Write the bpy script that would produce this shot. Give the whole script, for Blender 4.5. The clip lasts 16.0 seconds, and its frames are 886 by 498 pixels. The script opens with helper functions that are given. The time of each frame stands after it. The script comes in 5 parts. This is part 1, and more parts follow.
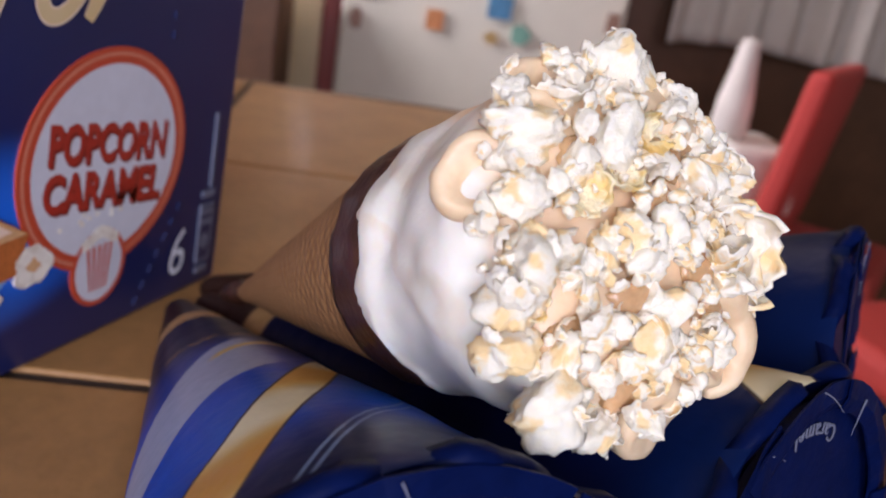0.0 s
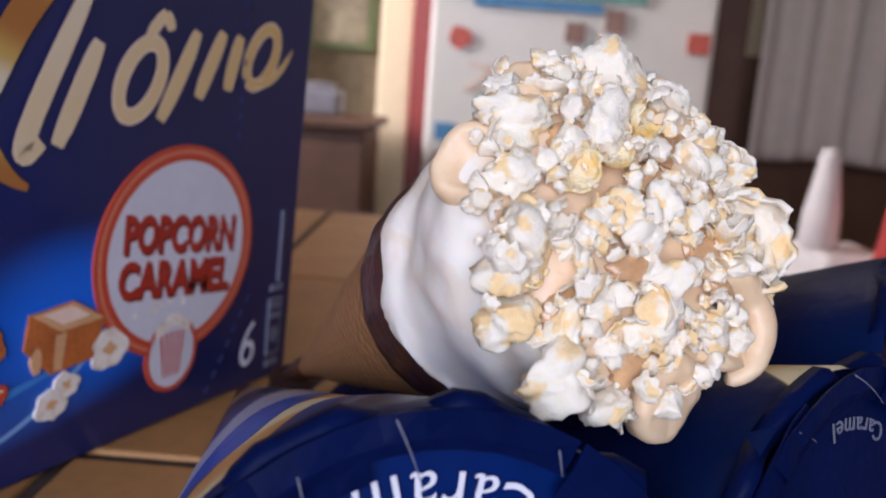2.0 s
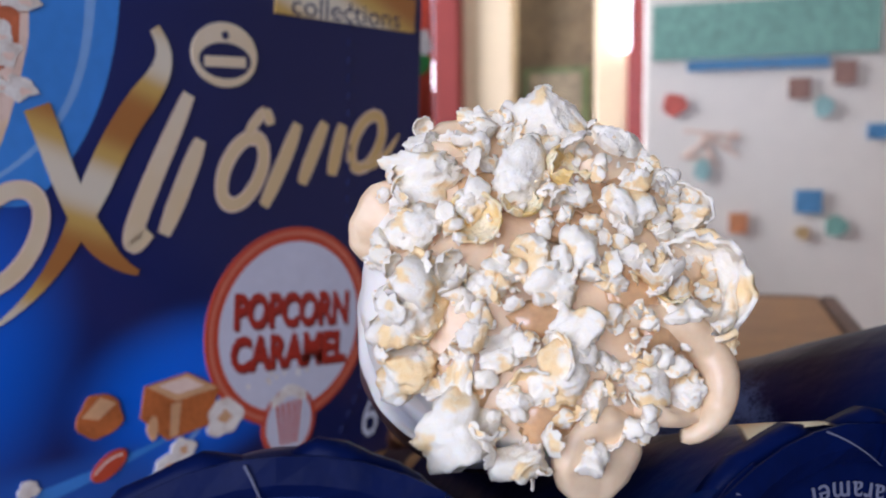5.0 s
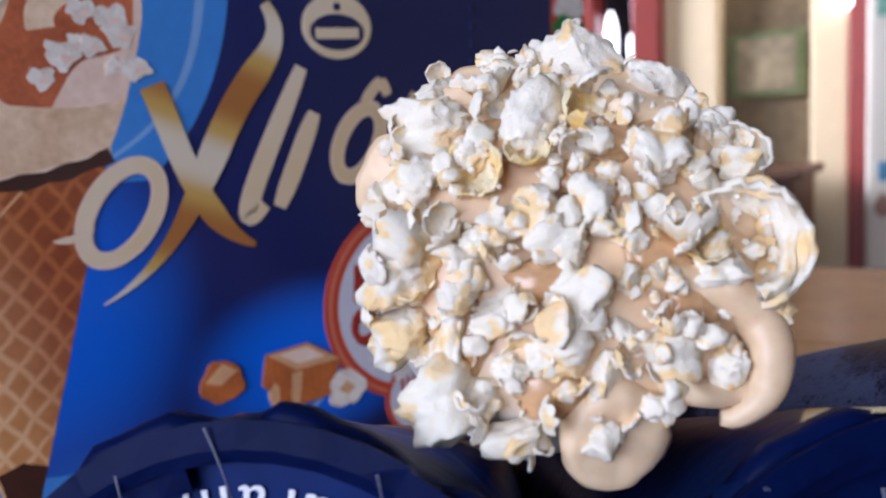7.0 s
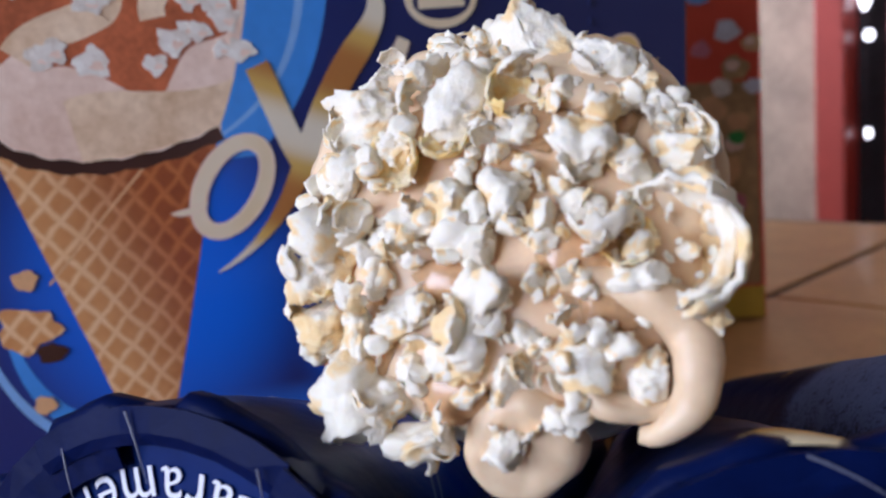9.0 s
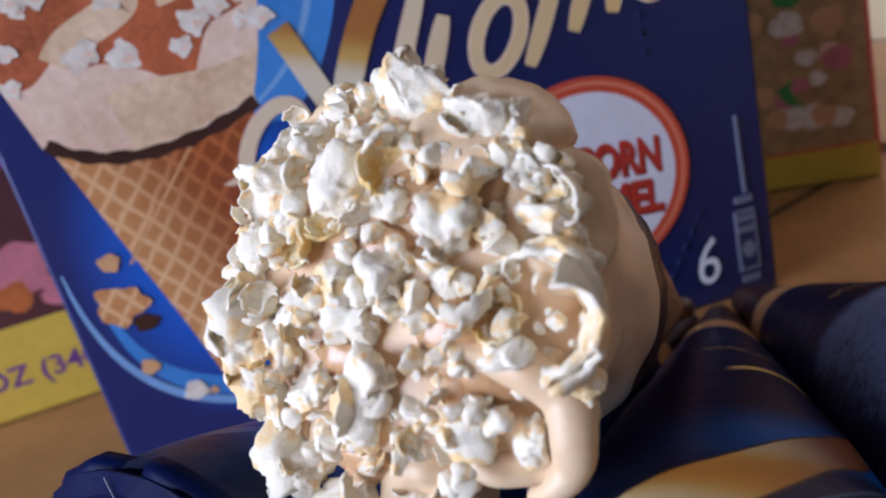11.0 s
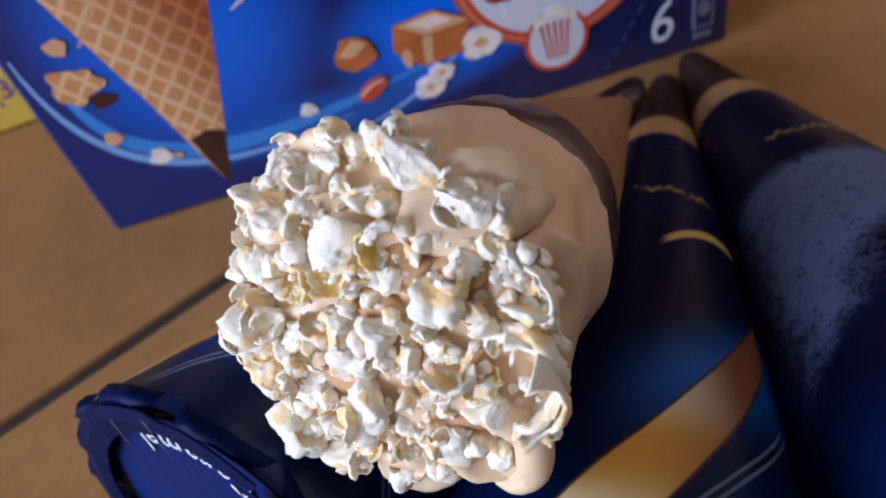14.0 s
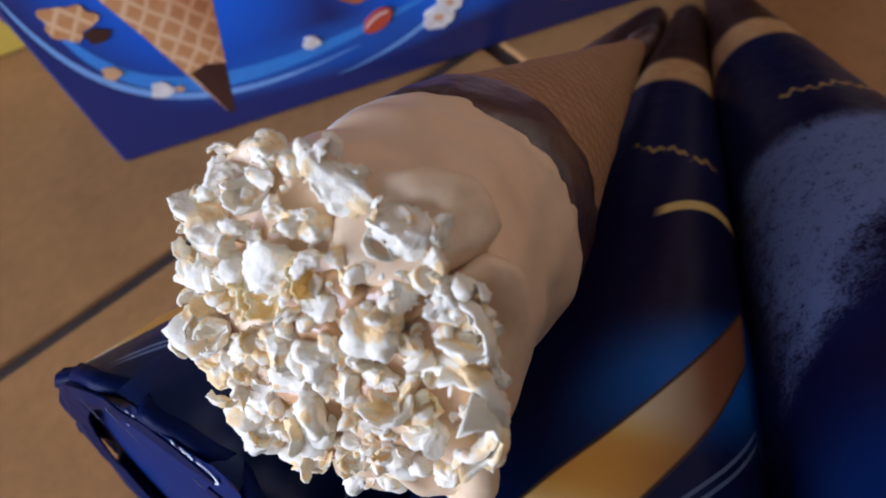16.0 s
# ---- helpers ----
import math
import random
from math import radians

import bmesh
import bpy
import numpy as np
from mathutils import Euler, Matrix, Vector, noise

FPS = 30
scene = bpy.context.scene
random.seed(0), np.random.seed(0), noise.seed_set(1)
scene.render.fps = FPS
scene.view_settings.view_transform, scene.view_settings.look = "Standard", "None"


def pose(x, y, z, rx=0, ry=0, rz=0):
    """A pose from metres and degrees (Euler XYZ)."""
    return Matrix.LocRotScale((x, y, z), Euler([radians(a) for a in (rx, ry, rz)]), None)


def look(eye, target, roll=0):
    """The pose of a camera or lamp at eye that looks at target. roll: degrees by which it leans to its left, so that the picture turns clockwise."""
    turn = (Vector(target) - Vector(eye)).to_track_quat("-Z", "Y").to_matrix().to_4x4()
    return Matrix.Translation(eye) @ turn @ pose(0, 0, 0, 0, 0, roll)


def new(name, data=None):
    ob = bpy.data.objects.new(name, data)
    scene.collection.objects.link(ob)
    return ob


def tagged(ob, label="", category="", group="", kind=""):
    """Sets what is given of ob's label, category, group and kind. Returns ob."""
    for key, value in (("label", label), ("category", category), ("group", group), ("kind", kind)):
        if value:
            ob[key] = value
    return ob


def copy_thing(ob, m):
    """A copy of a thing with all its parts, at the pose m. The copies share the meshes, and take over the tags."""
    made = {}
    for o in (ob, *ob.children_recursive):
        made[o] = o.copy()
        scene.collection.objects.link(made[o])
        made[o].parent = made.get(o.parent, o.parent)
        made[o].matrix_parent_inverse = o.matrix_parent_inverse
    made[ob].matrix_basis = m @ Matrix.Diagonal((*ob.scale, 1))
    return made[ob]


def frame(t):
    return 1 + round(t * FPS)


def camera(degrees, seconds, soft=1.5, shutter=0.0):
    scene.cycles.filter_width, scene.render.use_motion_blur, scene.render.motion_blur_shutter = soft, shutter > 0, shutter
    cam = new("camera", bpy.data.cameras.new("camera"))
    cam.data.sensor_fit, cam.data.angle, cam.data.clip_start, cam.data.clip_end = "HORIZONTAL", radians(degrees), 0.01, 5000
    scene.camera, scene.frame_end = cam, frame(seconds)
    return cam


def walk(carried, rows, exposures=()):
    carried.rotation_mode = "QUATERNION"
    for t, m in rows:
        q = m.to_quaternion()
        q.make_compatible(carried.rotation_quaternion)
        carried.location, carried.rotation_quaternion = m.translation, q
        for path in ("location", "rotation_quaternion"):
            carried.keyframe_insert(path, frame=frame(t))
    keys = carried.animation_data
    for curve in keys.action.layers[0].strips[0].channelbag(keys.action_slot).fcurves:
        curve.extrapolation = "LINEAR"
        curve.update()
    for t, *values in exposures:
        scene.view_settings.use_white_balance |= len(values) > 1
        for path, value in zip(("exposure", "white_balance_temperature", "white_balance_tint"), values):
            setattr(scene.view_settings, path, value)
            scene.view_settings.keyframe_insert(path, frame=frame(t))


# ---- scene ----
# The walk: a slow arc round the cone, from low beside it to high above it.
cam = camera(54.6, 16.0, soft=1.9)
ROWS = [
    (0.0, -0.13346, -0.16371, 0.87532, 69.903, -8.99, -68.241),
    (0.5, -0.13934, -0.16791, 0.87096, 72.578, -8.512, -68.214),
    (1.0, -0.14271, -0.16896, 0.86687, 74.369, -7.381, -67.331),
    (1.5, -0.14288, -0.1733, 0.86214, 76.127, -6.025, -65.938),
    (2.0, -0.13909, -0.18098, 0.85871, 78.869, -4.23, -63.176),
    (2.5, -0.13192, -0.18709, 0.85843, 80.281, -2.924, -59.303),
    (3.0, -0.12607, -0.19436, 0.85845, 80.935, -1.922, -56.657),
    (5.5, -0.11159, -0.22128, 0.85642, 83.504, 1.451, -44.991),
    (6.0, -0.10366, -0.223, 0.8543, 82.766, 2.068, -41.476),
    (6.5, -0.09734, -0.22782, 0.85343, 82.868, 2.402, -37.977),
    (7.0, -0.09117, -0.22907, 0.85234, 82.786, 2.915, -34.271),
    (7.5, -0.08349, -0.23377, 0.85125, 83.109, 3.053, -30.649),
    (8.0, -0.07525, -0.23993, 0.85266, 83.775, 2.749, -26.389),
    (8.5, -0.06604, -0.24164, 0.85281, 82.844, 2.92, -22.161),
    (11.0, -0.0223, -0.24783, 0.87523, 71.583, 13.916, -10.037),
    (11.5, -0.01518, -0.24503, 0.88188, 70.121, 14.299, -9.818),
    (12.0, -0.0118, -0.24371, 0.89271, 62.239, 13.871, -11.582),
    (12.5, -0.01173, -0.24037, 0.90337, 55.75, 13.036, -12.9),
    (13.0, -0.01236, -0.23486, 0.91133, 49.687, 12.605, -13.736),
    (13.5, -0.01452, -0.23244, 0.92024, 45.33, 12.15, -13.677),
    (14.0, -0.01189, -0.2283, 0.93046, 42.902, 11.441, -13.617),
    (14.5, -0.0054, -0.22019, 0.93322, 39.625, 11.604, -12.93),
    (15.0, 0.00047, -0.21713, 0.93482, 35.91, 12.769, -11.967),
    (15.5, 0.00232, -0.21499, 0.93442, 33.419, 12.791, -11.37),
    (16.0, 0.00616, -0.21474, 0.93432, 35.771, 13.42, -10.813),
]
EXPOSURES = [(0.0, 0.0, 5950, 26), (1.0, 0.02, 5900, 26), (2.0, -0.18, 5750, 25), (3.0, -0.17, 5600, 25), (5.5, -0.17, 5500, 24), (7.0, -0.14, 5450, 23), (9.5, 0.0, 5450, 22), (12.0, 0.18, 5450, 22), (16.0, 0.20, 5300, 21)]
walk(cam, [(t, pose(x, y, z, rx, ry, rz)) for t, x, y, z, rx, ry, rz in ROWS], EXPOSURES)
cam.data.dof.use_dof = True
cam.data.dof.focus_distance = 0.125
cam.data.dof.aperture_fstop = 24.0

# ---- room frame: p runs along the tile rows to the far wall, q across, origin near the camera ----
TURN = 25.0
P_AX = Vector((math.cos(radians(TURN)), math.sin(radians(TURN)), 0))
Q_AX = Vector((math.sin(radians(TURN)), -math.cos(radians(TURN)), 0))
ROOM = Matrix.Translation((-0.11, -0.20, 0)) @ Matrix(((P_AX.x, -Q_AX.x, 0, 0), (P_AX.y, -Q_AX.y, 0, 0), (0, 0, 1, 0), (0, 0, 0, 1)))


def room(p, q, z):
    """World place of room coordinates."""
    return ROOM @ Vector((p, -q, z))


# ---- light ----
world = bpy.data.worlds.new("sky")
scene.world = world
world.use_nodes = True
wn = world.node_tree
sky = wn.nodes.new("ShaderNodeTexSky")
sky.sky_type, sky.sun_disc = "NISHITA", False
sky.sun_elevation, sky.sun_rotation = radians(40), radians(200)
wn.links.new(sky.outputs[0], wn.nodes["Background"].inputs[0])
wn.nodes["Background"].inputs[1].default_value = 0.05


def area_lamp(name, place, target, w, h, watts, color, spread=180):
    la = bpy.data.lights.new(name, "AREA")
    la.shape, la.size, la.size_y, la.energy, la.color = "RECTANGLE", w, h, watts, color
    la.spread = radians(spread)
    ob = new(name, la)
    ob.matrix_world = look(place, target)
    return ob


area_lamp("window_light", room(-1.63, -0.22, 1.22), (-0.02, -0.14, 0.82), 1.6, 1.1, 42, (0.92, 0.96, 1.0))
# unseen fill added for the far wall; its narrow spread misses the table
area_lamp("side_window_light", room(1.50, -2.42, 1.85), room(2.25, 0.4, 0.8), 0.9, 1.1, 36, (0.98, 0.97, 0.97), 72)
# unseen warm lamp, added to brighten the background from above
area_lamp("ceiling_light_glow", room(1.80, 0.1, 2.38), room(1.95, 0.1, 0), 0.5, 0.5, 6, (1.0, 0.82, 0.58))


# ---- materials ----
def mat(name, color, rough=0.5, metal=0.0, vary=0.15, scale=40.0, bump=0.0, bump_scale=None, spec=0.5, sss=0.0, coat=0.0, tint=None, per_object=0.0):
    """A surface with two scales of colour variation and fine relief. scale: spots per metre."""
    m = bpy.data.materials.new(name)
    m.use_nodes = True
    nt, b = m.node_tree, m.node_tree.nodes["Principled BSDF"]
    tc = nt.nodes.new("ShaderNodeTexCoord")
    n1, n2 = nt.nodes.new("ShaderNodeTexNoise"), nt.nodes.new("ShaderNodeTexNoise")
    n1.inputs["Scale"].default_value, n2.inputs["Scale"].default_value = scale, scale * 7
    n1.inputs["Detail"].default_value, n2.inputs["Detail"].default_value = 4, 6
    nt.links.new(tc.outputs["Object"], n1.inputs["Vector"])
    nt.links.new(tc.outputs["Object"], n2.inputs["Vector"])
    add = nt.nodes.new("ShaderNodeMath")
    add.operation = "MULTIPLY_ADD"
    add.inputs[1].default_value = 0.6
    nt.links.new(n1.outputs["Fac"], add.inputs[0])
    half = nt.nodes.new("ShaderNodeMath")
    half.operation = "MULTIPLY"
    half.inputs[1].default_value = 0.4
    nt.links.new(n2.outputs["Fac"], half.inputs[0])
    nt.links.new(half.outputs[0], add.inputs[2])
    ramp = nt.nodes.new("ShaderNodeValToRGB")
    lo = [max(0, c * (1 - vary)) for c in color]
    hi = [min(1, c * (1 + vary)) for c in (tint or color)]
    ramp.color_ramp.elements[0].position, ramp.color_ramp.elements[1].position = 0.32, 0.68
    ramp.color_ramp.elements[0].color, ramp.color_ramp.elements[1].color = (*lo, 1), (*hi, 1)
    nt.links.new(add.outputs[0], ramp.inputs[0])
    out = ramp.outputs[0]
    if per_object:
        oi = nt.nodes.new("ShaderNodeObjectInfo")
        hsv = nt.nodes.new("ShaderNodeHueSaturation")
        mr = nt.nodes.new("ShaderNodeMapRange")
        mr.inputs["To Min"].default_value, mr.inputs["To Max"].default_value = 1 - per_object, 1 + per_object
        nt.links.new(oi.outputs["Random"], mr.inputs["Value"])
        nt.links.new(mr.outputs[0], hsv.inputs["Value"])
        nt.links.new(out, hsv.inputs["Color"])
        out = hsv.outputs[0]
    nt.links.new(out, b.inputs["Base Color"])
    b.inputs["Roughness"].default_value, b.inputs["Metallic"].default_value = rough, metal
    b.inputs["Specular IOR Level"].default_value = spec
    b.inputs["Coat Weight"].default_value = coat
    b.inputs["Coat Roughness"].default_value = 0.12
    if sss:
        b.inputs["Subsurface Weight"].default_value = sss
        b.inputs["Subsurface Radius"].default_value = (0.004, 0.0025, 0.0015)
        b.inputs["Subsurface Scale"].default_value = 0.6
    if bump:
        n3 = nt.nodes.new("ShaderNodeTexNoise")
        n3.inputs["Scale"].default_value, n3.inputs["Detail"].default_value = bump_scale or scale * 4, 5
        nt.links.new(tc.outputs["Object"], n3.inputs["Vector"])
        bp = nt.nodes.new("ShaderNodeBump")
        bp.inputs["Strength"].default_value, bp.inputs["Distance"].default_value = bump, 0.001
        nt.links.new(n3.outputs["Fac"], bp.inputs["Height"])
        nt.links.new(bp.outputs[0], b.inputs["Normal"])
    return m


class Nodes:
    """Short spelling for shader arithmetic."""

    def __init__(self, m):
        self.nt = m.node_tree
        self.bsdf = m.node_tree.nodes["Principled BSDF"]

    def put(self, socket, value):
        if hasattr(value, "is_output"):
            self.nt.links.new(value, socket)
        else:
            socket.default_value = value

    def math(self, op, a, b=0.0, c=0.0):
        n = self.nt.nodes.new("ShaderNodeMath")
        n.operation = op
        for s, v in zip(n.inputs, (a, b, c)):
            self.put(s, v)
        return n.outputs[0]

    def step(self, x, lo, hi):
        """0 below lo, 1 above hi, smooth between; lo may be above hi."""
        n = self.nt.nodes.new("ShaderNodeMapRange")
        n.interpolation_type = "SMOOTHSTEP"
        for k, v in (("Value", x), ("From Min", lo), ("From Max", hi)):
            self.put(n.inputs[k], v)
        return n.outputs[0]

    def mix(self, f, a, b):
        n = self.nt.nodes.new("ShaderNodeMix")
        n.data_type = "RGBA"
        self.put(n.inputs[0], f)
        for s, v in ((n.inputs[6], a), (n.inputs[7], b)):
            self.put(s, v if hasattr(v, "is_output") else (*v, 1))
        return n.outputs[2]

    def noise(self, vec, scale, detail=4.0):
        n = self.nt.nodes.new("ShaderNodeTexNoise")
        n.inputs["Scale"].default_value, n.inputs["Detail"].default_value = scale, detail
        self.nt.links.new(vec, n.inputs["Vector"])
        return n.outputs["Fac"]

    def coords(self, which):
        tc = self.nt.nodes.new("ShaderNodeTexCoord")
        sep = self.nt.nodes.new("ShaderNodeSeparateXYZ")
        self.nt.links.new(tc.outputs[which], sep.inputs[0])
        return tc.outputs[which], sep.outputs[0], sep.outputs[1], sep.outputs[2]

    def bump(self, height, strength=0.3, distance=0.001):
        n = self.nt.nodes.new("ShaderNodeBump")
        n.inputs["Strength"].default_value, n.inputs["Distance"].default_value = strength, distance
        self.put(n.inputs["Height"], height)
        self.nt.links.new(n.outputs[0], self.bsdf.inputs["Normal"])


def blank(name, rough=0.4, coat=0.0):
    m = bpy.data.materials.new(name)
    m.use_nodes = True
    k = Nodes(m)
    k.bsdf.inputs["Roughness"].default_value = rough
    k.bsdf.inputs["Coat Weight"].default_value = coat
    k.bsdf.inputs["Coat Roughness"].default_value = 0.15
    return m, k


NAVY, BLUE, SKYBLUE = (0.012, 0.016, 0.075), (0.012, 0.055, 0.36), (0.03, 0.22, 0.75)
GOLD, GOLD_DARK, GOLD_PALE = (0.62, 0.40, 0.10), (0.42, 0.17, 0.04), (0.78, 0.70, 0.52)

tile_mat = mat("tile_clay", (0.44, 0.225, 0.075), 0.5, vary=0.18, scale=30, bump=0.14, bump_scale=500, coat=0.04, spec=0.3, per_object=0.06)
grout_mat = mat("dark_grout", (0.055, 0.035, 0.025), 0.9, vary=0.3, scale=120, bump=0.4)
wood_mat = mat("dark_wood", (0.12, 0.055, 0.025), 0.5, vary=0.3, scale=12, bump=0.1)
brown_floor = mat("floor_brown", (0.10, 0.05, 0.03), 0.45, vary=0.2, scale=6)
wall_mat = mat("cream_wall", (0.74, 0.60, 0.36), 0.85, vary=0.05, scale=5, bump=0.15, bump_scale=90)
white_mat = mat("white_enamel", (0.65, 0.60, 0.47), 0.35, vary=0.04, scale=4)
# for the walls out of view: darker than cream, to reduce bounced fill
unseen_wall_mat = mat("unseen_wall_toned", (0.30, 0.25, 0.19), 0.85, vary=0.06, scale=5, bump=0.15, bump_scale=90)
# ceiling stays out of view; greyed so that less light bounces down
ceil_mat = mat("ceiling_toned_down", (0.50, 0.48, 0.44), 0.9, vary=0.03, scale=4)
red_paint = mat("red_paint", (0.25, 0.035, 0.022), 0.4, vary=0.12, scale=20)
red_chair = mat("red_fabric", (0.42, 0.035, 0.022), 0.7, vary=0.1, scale=90, bump=0.2)
cloth_mat = mat("white_cloth", (0.56, 0.50, 0.42), 0.9, vary=0.06, scale=30, bump=0.2)
pale_card = mat("pale_card", (0.55, 0.45, 0.30), 0.7)


def popcorn_material():
    m, k = blank("popcorn", 0.75)
    k.bsdf.inputs["Specular IOR Level"].default_value = 0.2
    vec, x, y, z = k.coords("Object")
    n1, n2 = k.noise(vec, 0.9, 3), k.noise(vec, 5.0, 6)
    info = k.nt.nodes.new("ShaderNodeObjectInfo")
    white = k.mix(n2, (1.0, 0.87, 0.63), (1.0, 0.96, 0.85))
    yellow = k.mix(n2, (0.97, 0.60, 0.20), (1.0, 0.78, 0.42))
    edge = k.math("MULTIPLY_ADD", info.outputs["Random"], -0.20, 0.655)
    f = k.math("MULTIPLY", k.step(n1, edge, k.math("ADD", edge, 0.10)), 0.85)
    k.put(k.bsdf.inputs["Base Color"], k.mix(f, white, yellow))
    k.bsdf.inputs["Subsurface Weight"].default_value = 0.2
    k.bsdf.inputs["Subsurface Radius"].default_value = (0.0008, 0.0007, 0.0005)
    k.bsdf.inputs["Subsurface Scale"].default_value = 0.8
    k.bump(k.math("ADD", n2, k.noise(vec, 14.0, 4)), 0.22, 0.05)
    # light passes through the thin airy flakes
    glow, both = k.nt.nodes.new("ShaderNodeBsdfTranslucent"), k.nt.nodes.new("ShaderNodeMixShader")
    glow.inputs["Color"].default_value = (1.0, 0.86, 0.58, 1)
    both.inputs[0].default_value = 0.05
    k.nt.links.new(k.bsdf.outputs[0], both.inputs[1])
    k.nt.links.new(glow.outputs[0], both.inputs[2])
    k.nt.links.new(both.outputs[0], k.nt.nodes["Material Output"].inputs[0])
    return m


def shell_material():
    m, k = blank("popcorn_shell", 0.45)
    vec, x, y, z = k.coords("Object")
    n1, n2 = k.noise(vec, 1.2, 3), k.noise(vec, 6.0, 4)
    k.put(k.bsdf.inputs["Base Color"], k.mix(k.step(n1, 0.40, 0.62), (0.98, 0.84, 0.54), k.mix(n2, (0.92, 0.56, 0.15), (0.98, 0.70, 0.27))))
    k.bsdf.inputs["Subsurface Weight"].default_value = 0.2
    k.bsdf.inputs["Subsurface Radius"].default_value = (0.003, 0.002, 0.001)
    k.bsdf.inputs["Subsurface Scale"].default_value = 0.5
    k.bump(n2, 0.3, 0.08)
    return m


def ice_material():
    """Vanilla with wide caramel swirls, shifted to beige on the upper flank to paint in its shade; local z runs along
    the cone.
    """
    m, k = blank("ice_cream", 0.45, 0.1)
    vec, x, y, z = k.coords("Object")
    n1, n2 = k.noise(vec, 55, 3), k.noise(vec, 700, 4)
    # the y term spreads caramel beige over the upper flank, darkening it as shade
    swirl = k.math("ADD", k.math("ADD", k.math("MULTIPLY_ADD", x, 50.0, k.math("MULTIPLY", y, 36.0)), k.math("MULTIPLY", k.math("SUBTRACT", z, 0.135), 26.0)), k.math("MULTIPLY_ADD", n1, 1.6, -0.8))
    f = k.math("MAXIMUM", k.step(swirl, -0.25, 0.30), k.math("MULTIPLY", k.step(k.math("MULTIPLY_ADD", n1, 0.004, z), 0.1500, 0.1530), 0.9))
    k.put(k.bsdf.inputs["Base Color"], k.mix(f, k.mix(k.math("MULTIPLY", k.step(k.math("SINE", k.math("MULTIPLY", swirl, 9.0)), 0.35, 1.0), 0.5), (0.92, 0.87, 0.76), (0.86, 0.72, 0.54)), (0.83, 0.585, 0.35)))
    k.bsdf.inputs["Subsurface Weight"].default_value = 0.18
    k.bsdf.inputs["Subsurface Radius"].default_value = (0.005, 0.003, 0.0015)
    k.bsdf.inputs["Subsurface Scale"].default_value = 0.5
    k.bump(k.math("ADD", k.math("MULTIPLY", n2, 0.4), k.noise(vec, 120, 3)), 0.25, 0.0012)
    return m


popcorn_mat, shell_mat, ice_mat = popcorn_material(), shell_material(), ice_material()
lobe_mat = mat("caramel_ice", (0.83, 0.575, 0.33), 0.45, vary=0.10, scale=60, bump=0.14, bump_scale=300, sss=0.18, coat=0.08, tint=(0.86, 0.67, 0.44))
sauce_mat = mat("caramel_sauce", (0.62, 0.37, 0.18), 0.25, vary=0.25, scale=120, sss=0.3, coat=0.5)
choc_mat = mat("dark_chocolate", (0.060, 0.022, 0.012), 0.35, vary=0.4, scale=150, bump=0.4, bump_scale=400, coat=0.2)


def waffle_material():
    """Baked wafer: a fine diamond grid and toasted patches; uv: turn, length."""
    m, k = blank("wafer", 0.65)
    uv, u, v, w = k.coords("UV")
    vec, x, y, z = k.coords("Object")
    n1, n2 = k.noise(vec, 120, 4), k.noise(vec, 900, 4)
    a = k.math("ABSOLUTE", k.math("SINE", k.math("MULTIPLY_ADD", u, 75.0, k.math("MULTIPLY", v, 95.0))))
    b = k.math("ABSOLUTE", k.math("SINE", k.math("MULTIPLY_ADD", u, 75.0, k.math("MULTIPLY", v, -95.0))))
    grid = k.math("MINIMUM", a, b)
    base = k.mix(n1, (0.32, 0.145, 0.045), (0.46, 0.245, 0.09))
    k.put(k.bsdf.inputs["Base Color"], k.mix(k.step(grid, 0.0, 0.5), k.mix(n2, (0.21, 0.085, 0.028), (0.27, 0.115, 0.04)), base))
    k.bump(k.math("ADD", grid, k.math("MULTIPLY", n2, 0.5)), 0.55, 0.0008)
    return m


waffle_mat = waffle_material()


